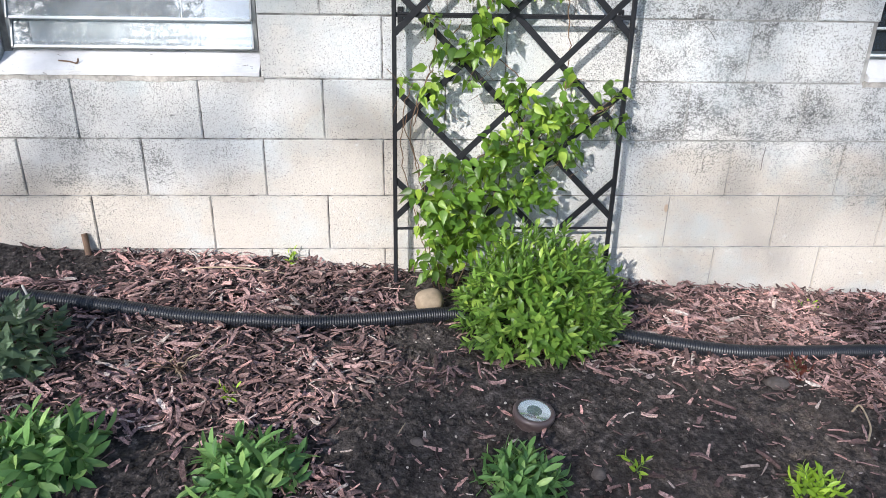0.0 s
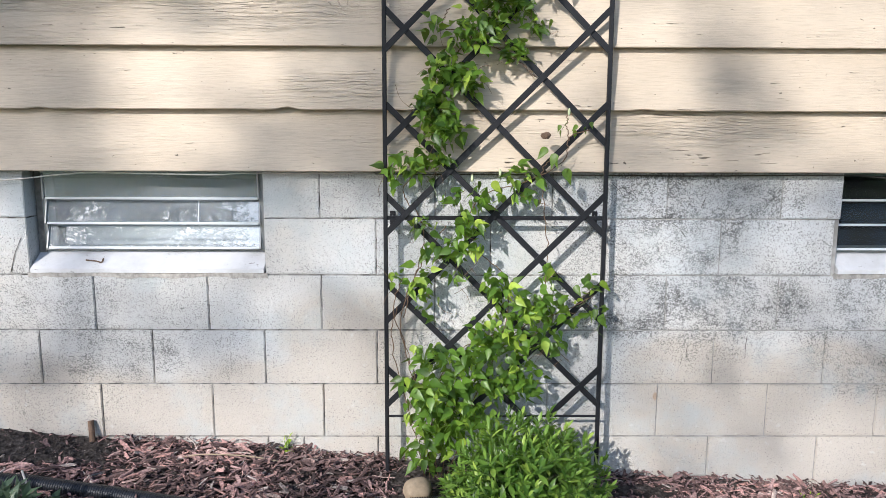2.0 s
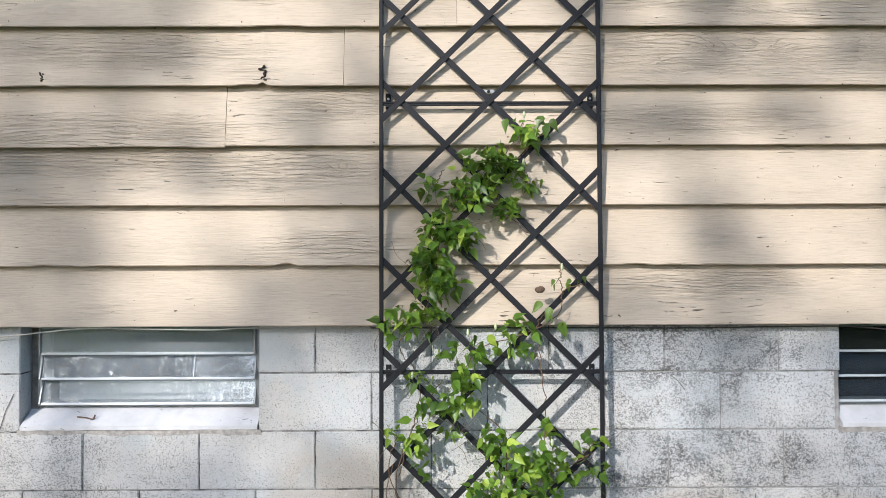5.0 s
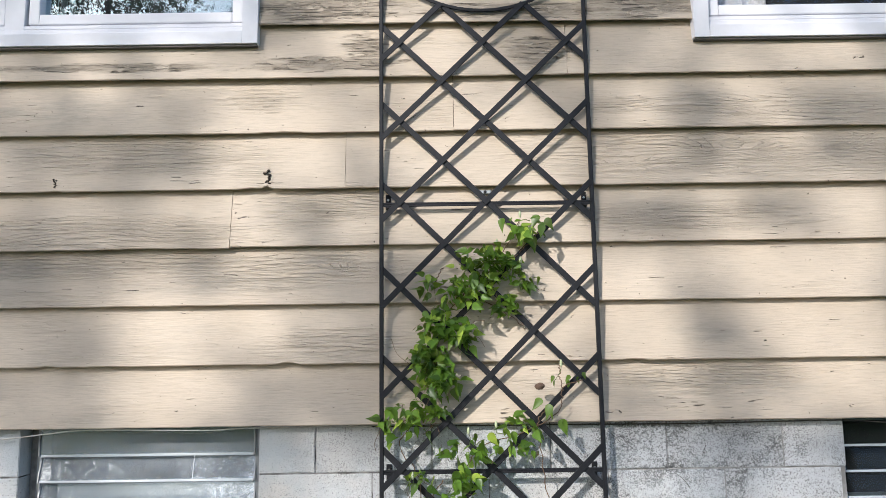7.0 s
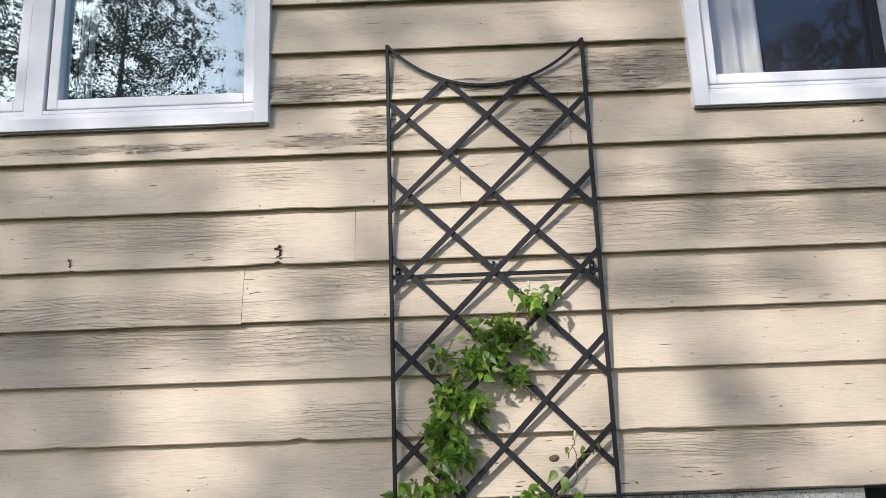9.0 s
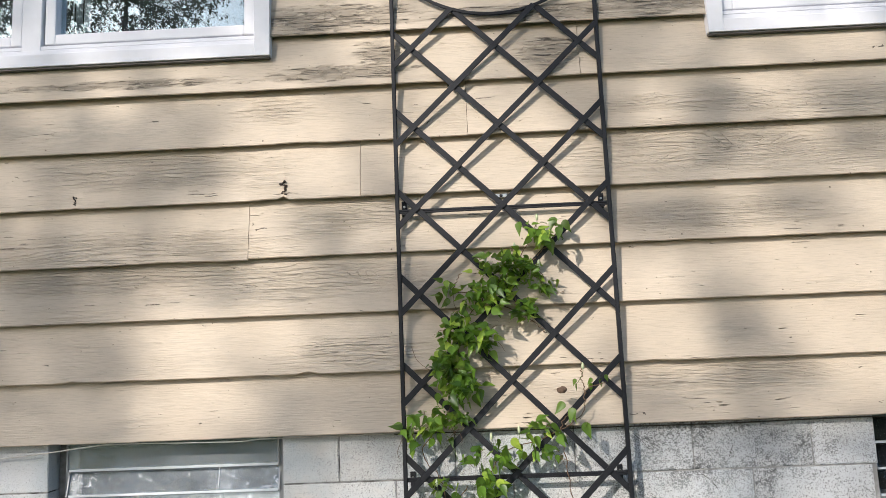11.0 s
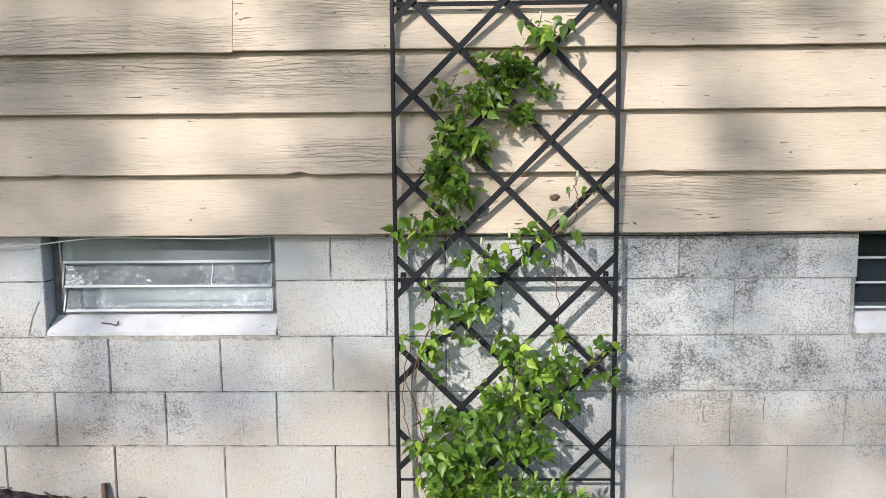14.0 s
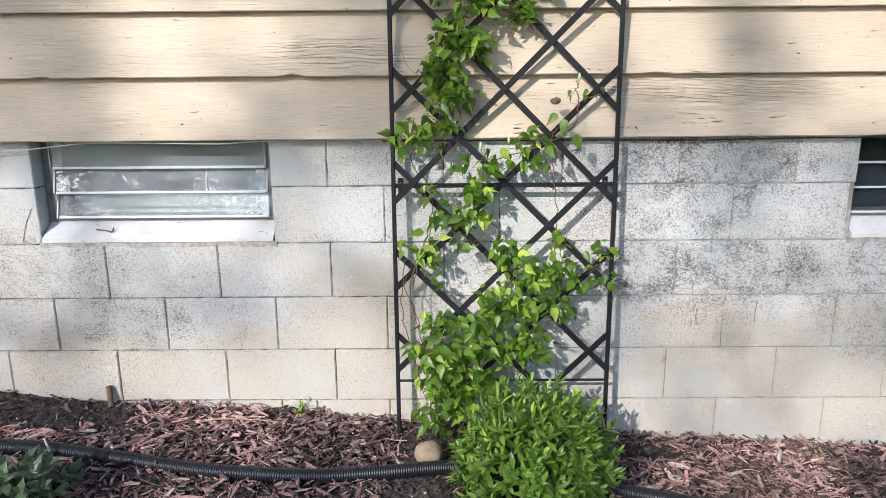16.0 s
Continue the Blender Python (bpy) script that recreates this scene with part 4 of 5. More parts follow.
VINE_LOW = [(0.094, 0.711, 0.039, 0.025, 6), (0.22, 0.681, 0.058, 0.05, 34), (0.288, 0.591, 0.087, 0.06, 46), (0.404, 0.61, 0.097, 0.05, 38), (0.395, 0.719, 0.043, 0.04, 8), (0.549, 0.673, 0.044, 0.03, 9), (0.472, 0.555, 0.039, 0.03, 6), (0.578, 0.584, 0.034, 0.025, 7), (0.385, 0.511, 0.058, 0.06, 24), (0.443, 0.451, 0.034, 0.03, 8), (0.19, 0.512, 0.058, 0.06, 36), (0.268, 0.472, 0.078, 0.061, 44), (0.141, 0.432, 0.068, 0.05, 34), (0.004, 0.433, 0.087, 0.04, 36), (0.189, 0.332, 0.147, 0.062, 90), (0.326, 0.351, 0.078, 0.061, 34)]
VINE_FOOT = [(-0.007, 0.333, 0.097, 0.072, 84), (0.03, 0.24, 0.115, 0.08, 80), (0.01, 0.15, 0.09, 0.07, 50), (-0.03, 0.07, 0.07, 0.04, 22), (0.13, 0.23, 0.10, 0.07, 40)]
# single leaves at the strands' tips: x, z
VINE_TIPS = [(0.266, 1.765), (0.326, 1.72), (0.365, 1.70), (0.394, 1.78), (0.421, 1.765), (0.344, 1.745), (0.316, 1.735), (0.298, 1.63), (0.427, 1.22), (0.484, 1.22), (0.528, 1.23), (0.382, 1.145), (0.413, 1.125), (0.445, 1.075)]
BUDS = [(0.328, 1.792), (0.245, 1.694), (0.142, 1.655), (0.325, 1.63), (0.452, 1.276), (0.026, 1.174), (0.227, 1.076), (0.134, 1.057), (-0.053, 0.914), (0.084, 0.393), (0.138, 0.296), (0.414, 0.689), (0.343, 0.65), (-0.03, 0.443)]


def build_vine():
    v = thing("climbing_vine", "leafy green clematis vine with thin brown stems climbing the trellis", "vine", at=(0.02, -0.12, bed_z(0.02, -0.12)))
    rng = random.Random(21)
    poses = []

    def leaf(x, z, out, size):
        """A leaf that hangs from its stalk, its upper side to the light."""
        ahead = Vector((rng.gauss(0.05, 0.6), rng.uniform(-0.85, 0.35), rng.uniform(-1.15, 0.3)))
        face = Vector((rng.gauss(-0.1, 0.8), -0.6 + rng.gauss(0, 0.5), 0.65 + rng.gauss(0, 0.5)))
        poses.append(leaf_pose((x, trellis_y(z) - out, z), ahead, face, size))

    for rows, more, size, deep in ((VINE_TOP, 2.9, 0.041, 0.09), (VINE_MID, 1.8, 0.043, 0.065), (VINE_LOW, 1.5, 0.043, 0.09), (VINE_FOOT, 1.5, 0.047, 0.14)):
        for cx, cz, rx, rz, count in rows:
            for _ in range(int(count * more)):
                while True:
                    u, w = rng.gauss(0, 0.6), rng.gauss(0, 0.6)
                    if u * u + w * w < 1.4:
                        break
                leaf(cx + u * rx, cz + w * rz + 0.022, rng.uniform(-0.008, deep if count > 12 else 0.04), size * rng.choice((0.55, 0.75, 0.9, 1.0, 1.1, 1.25)))
    for x, z in VINE_TIPS:
        turn = Vector((rng.gauss(0, 0.45), -0.2, -1))
        poses.append(leaf_pose((x, trellis_y(z) - rng.uniform(0.02, 0.05), z + 0.022), turn, (rng.gauss(-0.1, 0.3), -0.9, 0.5), rng.uniform(0.05, 0.064) if z > 1.3 or z < 1.18 else rng.uniform(0.026, 0.036)))
        leaf(x + rng.gauss(0, 0.012), z + 0.005, rng.uniform(0.01, 0.05), rng.uniform(0.028, 0.045))
    put_leaves(v, poses, "ovate", VINE_LEAF, 320)
    # stems
    runs = [
        [(0.02, 0.0), (0.0, 0.25), (0.08, 0.45), (0.30, 0.55), (0.45, 0.60), (0.57, 0.66)],
        [(0.03, 0.0), (0.10, 0.3), (0.24, 0.5), (0.25, 0.72), (0.12, 0.85), (0.17, 1.0), (0.31, 1.05), (0.44, 1.12), (0.46, 1.20), (0.53, 1.225)],
        [(0.0, 0.0), (-0.05, 0.3), (-0.11, 0.55), (-0.05, 0.75), (-0.03, 0.9), (-0.10, 1.02), (-0.02, 1.12), (0.02, 1.25), (0.05, 1.4), (0.12, 1.52), (0.24, 1.63), (0.33, 1.78)],
    ]
    runs += [
        [(0.05, 0.02), (0.2, 0.4), (0.36, 0.6), (0.40, 0.75), (0.385, 0.95), (0.37, 1.08), (0.40, 1.13)],
        [(-0.02, 0.02), (-0.08, 0.22), (-0.14, 0.5), (-0.12, 0.62)],
        [(0.05, 0.9), (-0.02, 0.8), (-0.07, 0.7), (-0.10, 0.58)],
        [(-0.03, 0.05), (-0.06, 0.35), (-0.13, 0.60), (-0.10, 0.72)],
        [(0.46, 1.19), (0.45, 1.24), (0.452, 1.275)],
        [(0.27, 1.62), (0.36, 1.70), (0.42, 1.77)],
        [(0.10, 1.55), (0.03, 1.56), (0.055, 1.62)],
        [(0.20, 1.50), (0.28, 1.46), (0.34, 1.40)],
    ]
    for run in runs:
        path = [on_trellis(x, z, -0.012 + 0.012 * math.sin(9 * z + x)) for x, z in run]
        path[0] = Vector((run[0][0], -0.13, bed_z(run[0][0], -0.13))) if run[0][1] < 0.1 else path[0]
        path = smooth_path(path, 9)
        path = [p + Vector((rng.gauss(0, 0.003), rng.gauss(0, 0.003), 0)) for p in path]
        part("stem", tube(bmesh.new(), path, 0.0018, 5), STEM, v, smooth=True)
    # loose tendrils
    for _ in range(80):
        cx, cz, rx, rz, _n = rng.choice(VINE_TOP + VINE_MID + VINE_LOW[:12])
        a = on_trellis(cx + rng.uniform(-rx, rx), cz + rng.uniform(-rz, rz), -rng.uniform(0.01, 0.06))
        d = Vector((rng.uniform(-0.06, 0.06), rng.uniform(-0.04, 0.01), rng.uniform(-0.06, 0.09)))
        path = smooth_path([a, a + d * 0.5 + Vector((rng.uniform(-0.016, 0.016), 0, rng.uniform(-0.014, 0.014))), a + d], 5)
        part("tendril", tube(bmesh.new(), path, 0.0009, 4), rng.choice((STEM, STEM, GREEN_STEM)), v)
    # buds on short stalks
    for x, z in BUDS:
        top = on_trellis(x, z, -0.05)
        foot = top + Vector((rng.uniform(-0.02, 0.02), 0.03, -0.05))
        stalk = part("bud_stalk", tube(bmesh.new(), smooth_path([foot, foot.lerp(top, 0.6) + Vector((0.006, 0, 0)), top], 4), 0.001, 4), GREEN_STEM, v)
        bm = bmesh.new()
        bmesh.ops.create_uvsphere(bm, u_segments=8, v_segments=6, radius=0.0062)
        for w in bm.verts:
            w.co.x *= 1 - 40 * max(0.0, w.co.z)
            w.co.y *= 1 - 40 * max(0.0, w.co.z)
        bm.transform(Matrix.Translation(top + Vector((0, 0, 0.008))) @ Matrix.Diagonal((0.85, 0.85, 2.1, 1)))
        part("flower_bud", bm, BUD, stalk, "pale green pointed bud", True)
    wilt = bmesh.new()
    bmesh.ops.create_icosphere(wilt, subdivisions=2, radius=1)
    for w in wilt.verts:
        w.co *= 1 + 0.4 * noise.noise(w.co * 2.2)
    wilt.transform(Matrix.Translation(on_trellis(0.38, 1.207, -0.03)) @ Matrix.Diagonal((0.018, 0.008, 0.012, 1)))
    part("seed_head", wilt, TWIG, v, "withered brown seed head")


build_vine()


# ---- bushes and perennials in the bed ----
def build_bush(name, x, y, half, height, stems, size, material, label, singles=300, lean=(0, 0), kind="lance", seed=1, whorl=9, group=""):
    base = Vector((x, y, bed_z(x, y)))
    plant = thing(name, label, "bush" if height > 0.2 else "plant", group, at=base)
    rng = random.Random(seed)
    poses = []
    bm = bmesh.new()
    for k in range(stems):
        # spread evenly over a dome
        u = (k + 0.5) / stems
        polar = math.acos(1 - u * 0.98)
        turn = k * 2.39996 + rng.uniform(-0.3, 0.3)
        grow = rng.uniform(0.80, 1.08) * (1 + 0.12 * noise.noise(Vector((math.cos(turn) * 2, math.sin(turn) * 2, seed))))
        tip = base + Vector((half * math.sin(polar) * math.cos(turn) * grow + lean[0] * math.cos(polar), half * 0.9 * math.sin(polar) * math.sin(turn) * grow + lean[1] * math.cos(polar), height * (0.10 + 0.90 * math.cos(polar)) * grow))
        foot = base + Vector((rng.uniform(-0.2, 0.2) * half, rng.uniform(-0.2, 0.2) * half, 0))
        mid = foot.lerp(tip, 0.55) + Vector((0, 0, 0.10 * height))
        path = smooth_path([foot, mid, tip], 4)
        tube(bm, path, [0.0022 - 0.0012 * i / (len(path) - 1) for i in range(len(path))], 4)
        along = (path[-1] - path[-3]).normalized()
        along = (along + Vector((0, 0, 0.35))).normalized()
        side = along.orthogonal().normalized()
        for j in range(whorl):
            a = j * 2.39996 + rng.uniform(-0.4, 0.4)
            open_out = (0.55 if kind == "blade" else 0.35) + 1.05 * (j / whorl)
            radial = side * math.cos(a) + along.cross(side) * math.sin(a)
            ahead = along * math.cos(open_out) + radial * math.sin(open_out)
            foot_leaf = tip - along * (j / whorl) * size * 1.1
            face = along + Vector((0, 0, 0.5)) - radial * 0.2
            poses.append(leaf_pose(foot_leaf, ahead, face, size * rng.uniform(0.7, 1.15) * (0.65 + 0.5 * j / whorl)))
    part("stem", bm, GREEN_STEM, plant)
    put_leaves(plant, poses, kind, material, singles)
    return plant


build_bush("bush", 0.300, -0.390, 0.280, 0.330, 310, 0.053, SHRUB_LEAF, "dense bright green leafy bush growing before the trellis", 300, (0.03, 0.05), seed=5, whorl=9)
PLANTS = "leafy perennials along the bed's edge"
build_bush("perennial_plant", -0.975, -1.06, 0.150, 0.105, 42, 0.090, LILY_LEAF, "large clump of broad green perennial leaves in mulch", 200, kind="blade", seed=11, whorl=9, group=PLANTS)
build_bush("perennial_plant", -0.500, -1.075, 0.128, 0.095, 38, 0.082, LILY_LEAF, "rosette clump of broad green leaves in mulch", 200, kind="blade", seed=12, whorl=9, group=PLANTS)
build_bush("perennial_plant", 0.148, -1.05, 0.106, 0.078, 34, 0.068, LILY_LEAF, "low rosette clump of green leaves on bare soil", 180, kind="blade", seed=13, whorl=9, group=PLANTS)
build_bush("seedling_plant", 0.90, -1.05, 0.066, 0.06, 14, 0.050, LIME_LEAF, "small bright lime green seedling on dark soil", 100, kind="blade", seed=14, whorl=8)
build_bush("dark_bush", -1.24, -0.66, 0.18, 0.19, 40, 0.06, DARK_LEAF, "dark green shaded bush beside the black hose", 260, kind="ovate", seed=15, whorl=8)
build_bush("rust_plant", 1.11, -0.545, 0.045, 0.06, 10, 0.035, DRY_LEAF, "rust red dried tuft of leaves beside hose", 100, seed=16, whorl=6)
build_bush("sprout", -0.60, -0.775, 0.035, 0.035, 4, 0.035, LIME_LEAF, "tiny green sprout among the wood chips", 40, seed=17, whorl=5)
build_bush("sprout", 0.46, -0.985, 0.045, 0.035, 4, 0.04, LIME_LEAF, "tiny lime green sprout on bare soil", 40, seed=18, whorl=4)
build_bush("weed", 1.36, -0.13, 0.06, 0.03, 6, 0.025, LIME_LEAF, "small pale green weed in mulch near the wall", 40, seed=19, whorl=5)
build_bush("weed", -0.535, -0.03, 0.025, 0.07, 4, 0.035, LIME_LEAF, "thin green weed sprouting against the block wall", 40, seed=20, whorl=4)


def build_dry_tuft():
    base = Vector((-0.77, -0.66, bed_z(-0.77, -0.66)))
    t = thing("dry_tuft", "dead brown tuft of dry stalks in the mulch", "plant", at=base)
    rng = random.Random(6)
    for _ in range(16):
        d = Vector((rng.gauss(0, 0.05), rng.gauss(0, 0.04), rng.uniform(0.03, 0.10)))
        path = smooth_path([base + Vector((rng.gauss(0, 0.012), rng.gauss(0, 0.012), -0.005)), base + d * 0.6, base + d + Vector((rng.gauss(0, 0.01), 0, -0.01))], 3)
        part("stalk", tube(bmesh.new(), path, 0.0018, 4), PALE_TWIG if rng.random() < 0.35 else TWIG, t)


build_dry_tuft()


# ---- corrugated drain hose ----
def build_hose():
    pts = [(-2.6, -0.46), (-2.0, -0.40), (-1.373, -0.372), (-1.22, -0.379), (-1.028, -0.401), (-0.80, -0.433), (-0.594, -0.437), (-0.405, -0.428), (-0.195, -0.387), (0.03, -0.335), (0.30, -0.335), (0.541, -0.398), (0.754, -0.443), (0.933, -0.468), (1.17, -0.454), (1.48, -0.421), (2.0, -0.40), (2.7, -0.44)]
    soft = smooth_path([(x, y, ground_z(x, y) + 0.024) for x, y in pts], 40)
    path, carry, pitch = [soft[0]], 0.0, 0.0020
    for a, b in zip(soft, soft[1:]):
        d = (b - a).length
        while carry + d >= pitch:
            a = a.lerp(b, (pitch - carry) / d)
            d = (b - a).length
            path.append(a.copy())
            carry = 0.0
        carry += d
    wave = (0.0, 0.0026, 0.0032, 0.0010)
    radii = [0.0222 + wave[i % 4] for i in range(len(path))]
    ob = part("drain_hose", tube(bmesh.new(), path, radii, 14), HOSE, None, "black corrugated plastic drain hose lying across the mulch", True)
    tagged(ob, category="hose")


build_hose()


def lump(x, y, rx, ry, rz, seed, sink=0.25, lift=0.0):
    bm = bmesh.new()
    bmesh.ops.create_icosphere(bm, subdivisions=3, radius=1.0)
    for v in bm.verts:
        v.co *= 1 + 0.16 * noise.noise(v.co * 1.3 + Vector((seed, 0, 0))) + 0.05 * noise.noise(v.co * 4 + Vector((0, seed, 0)))
    bm.transform(Matrix.Translation((x, y, bed_z(x, y) + rz * (1 - 2 * sink) + lift)) @ Matrix.Rotation(seed, 4, "Z") @ Matrix.Diagonal((rx, ry, rz, 1)))
    return bm


tagged(part("stone", lump(-0.045, -0.262, 0.052, 0.045, 0.044, 0.4, 0.2), STONE, None, "rounded tan fieldstone beside the black hose", True), category="stone")


def build_solar_light():
    x, y = 0.222, -0.805
    base = Vector((x, y, bed_z(x, y)))
    light = thing("solar_light", "round solar ground light with clear lens and grey-brown rim", "garden light", at=base)
    tip = Matrix.Translation(base + Vector((0, 0, 0.021))) @ Matrix.Rotation(radians(3), 4, "X") @ Matrix.Rotation(radians(5), 4, "Y")

    def disc(profile, sides=36):
        bm = bmesh.new()
        rows = [[bm.verts.new((r * math.cos(6.28319 * k / sides), r * math.sin(6.28319 * k / sides), z)) for k in range(sides)] for r, z in profile]
        for a, b in zip(rows, rows[1:]):
            for k in range(sides):
                bm.faces.new((a[k], a[(k + 1) % sides], b[(k + 1) % sides], b[k]))
        bm.faces.new(list(reversed(rows[0]))), bm.faces.new(rows[-1])
        bm.transform(tip)
        return bm

    part("housing", disc([(0.048, -0.04), (0.054, -0.016), (0.054, -0.006), (0.0585, -0.003), (0.0585, 0.008), (0.054, 0.0125), (0.047, 0.0125), (0.046, 0.008)]), PLASTIC, light, "grey-brown plastic rim", True)
    part("reflector", disc([(0.0455, 0.0085), (0.045, 0.0108), (0.022, 0.0100)]), SILVER, light, "silvery reflector ring")
    part("solar_panel", disc([(0.0215, 0.0101), (0.021, 0.0118)]), SOLAR, light, "grey solar cell")
    lens = part("lens", disc([(0.0465, 0.0125), (0.046, 0.0155), (0.040, 0.0175)]), CLEAR_PLASTIC, light, "clear plastic lens", True)
    lens.visible_shadow = False
    bm = bmesh.new()
    bmesh.ops.create_cone(bm, cap_ends=True, segments=8, radius1=0.004, radius2=0.012, depth=0.10)
    bm.transform(Matrix.Translation(base + Vector((0, 0, -0.055))))
    part("spike", bm, PLASTIC, light)


build_solar_light()


# ---- cords, twigs ----
def cord(name, pts, radius, material, label, category):
    ob = part(name, tube(bmesh.new(), smooth_path(pts, 8), radius, 6), material, None, label, True)
    return tagged(ob, category=category)


cord("cord", [(-2.4, -0.012, 0.99), (-1.9, -0.016, 1.018), (-1.50, -0.02, 1.045), (-1.30, -0.024, 1.066), (-1.18, -0.026, 1.074), (-0.95, -0.026, 1.071), (-0.75, -0.024, 1.068), (-0.66, -0.022, 1.073), (-0.45, -0.02, 1.074), (-0.2, -0.02, 1.075)], 0.0022, CORD, "thin white cord sagging along the siding's lower edge", "cord")
cord("cable", [(-0.2, -0.014, 1.072), (0.1, -0.014, 1.071), (0.5, -0.014, 1.070), (0.9, -0.015, 1.068), (1.2, -0.015, 1.071), (1.46, -0.018, 1.072), (1.60, -0.022, 1.062), (1.85, -0.02, 1.045), (2.4, -0.02, 1.03)], 0.0022, DARK_CORD, "thin dark cable tucked under the siding", "cable")
cord("twig", [(-1.245, 0.03, 0.758), (-1.21, 0.024, 0.756), (-1.185, 0.02, 0.752), (-1.178, 0.022, 0.766)], 0.0028, TWIG, "short dark twig lying on the window sill", "twig")
cord("stick", [(-1.242, -0.03, 0.09), (-1.246, -0.022, 0.13), (-1.252, -0.012, 0.168)], 0.011, TWIG, "short weathered stake standing against the wall", "stake")
cord("plant_tag", [(-1.262, -0.40, 0.06), (-1.272, -0.41, 0.13), (-1.284, -0.405, 0.165)], 0.0035, CORD, "thin white plant tag stake beside hose", "plant tag")
cord("dry_stalk", [(-0.87, -0.14, 0.085), (-0.80, -0.15, 0.10), (-0.66, -0.13, 0.085), (-0.54, -0.12, 0.06)], 0.0025, PALE_TWIG, "long pale dry stalk on the mulch", "stalk")
cord("dry_stalk", [(1.18, -0.74, -0.10), (1.215, -0.72, -0.095), (1.20, -0.80, -0.105), (1.16, -0.86, -0.11)], 0.003, PALE_TWIG, "curved pale dry stalk on the mulch", "stalk")


def build_scrap():
    """A torn, curled white leaf."""
    x, y = -0.775, -1.205
    bm = bmesh.new()
    rows = []
    for i in range(6):
        u = i / 5 - 0.5
        rows.append([bm.verts.new((x + 0.055 * u, y + 0.03 * v * (1 - 1.6 * u * u) + 0.006 * math.sin(9 * u), bed_z(x, y) + 0.014 + 0.05 * v * v + 0.012 * math.sin(7 * u + 3 * v))) for v in (-0.5, -0.2, 0.15, 0.5)])
    for a, b in zip(rows, rows[1:]):
        for k in range(3):
            bm.faces.new((a[k], a[k + 1], b[k + 1], b[k]))
    bmesh.ops.solidify(bm, geom=bm.faces[:], thickness=0.0012)
    tagged(part("dry_leaf", bm, CURTAIN, None, "bleached white dry leaf lying on soil", True), category="leaf")


build_scrap()
cord("dry_stalk", [(-0.13, -0.86, -0.02), (-0.17, -0.95, -0.03), (-0.19, -1.02, -0.035)], 0.002, PALE_TWIG, "thin pale dry stalk on soil", "stalk")


def build_crack():
    """Dark crack lines and scratches in the blocks."""
    for pts in ([(-1.452, 0.845), (-1.466, 0.815), (-1.478, 0.79), (-1.486, 0.765), (-1.499, 0.72)], [(1.146, 0.487), (1.143, 0.445), (1.144, 0.404)], [(0.93, 0.452), (0.927, 0.42), (0.934, 0.397)], [(0.914, 0.41), (0.909, 0.385)], [(0.625, 1.046), (0.655, 1.02), (0.678, 0.99)], [(0.85, 0.902), (0.88, 0.878), (0.901, 0.85)], [(0.966, 0.994), (0.957, 0.972), (0.95, 0.954)]):
        cord("wall_crack", [(x, -0.0008, z) for x, z in pts], 0.0009, HOLE, "thin dark crack in the painted blocks", "crack")["kind"] = "structure"


build_crack()


# ---- knots and splinters in the siding ----
def build_knots():
    rng = random.Random(6)
    for x, z, r in ((-0.574, 1.962, 0.022), (-1.342, 1.948, 0.014)):
        bm = bmesh.new()
        for k in range(11):
            lump_mesh = bmesh.ops.create_icosphere(bm, subdivisions=1, radius=1)["verts"]
            c = Vector((x + rng.uniform(-0.55, 0.55) * r, -0.0415, z + (k - 5) * 0.22 * r))
            size = Vector((rng.uniform(0.18, 0.42) * r, 0.0055, rng.uniform(0.10, 0.26) * r))
            for v in lump_mesh:
                w = v.co * (1 + 0.3 * noise.noise(v.co * 2.3 + c * 40))
                v.co = c + Vector((w.x * size.x, w.y * size.y, w.z * size.z))
        tagged(part("knot_hole", bm, HOLE, None, "rotted dark knot hole at a siding board's edge"), category="knot", kind="structure")


build_knots()


# ---- mulch ----
def bare_soil(x, y):
    """How bare the bed is: 0 under thick mulch, 1 on open soil."""
    v = 0.0
    for cx, cy, rx, ry in ((0.55, -0.85, 0.75, 0.36), (0.02, -0.42, 0.26, 0.26), (0.05, -0.15, 0.25, 0.2), (0.74, -0.13, 0.16, 0.07), (-0.05, -0.95, 0.35, 0.3), (1.0, -0.85, 0.4, 0.3), (-0.72, -1.12, 0.28, 0.22), (-1.5, -0.10, 0.45, 0.16)):
        d = ((x - cx) / rx) ** 2 + ((y - cy) / ry) ** 2
        v = max(v, min(1.0, 1.6 * (1 - d)))
    return v


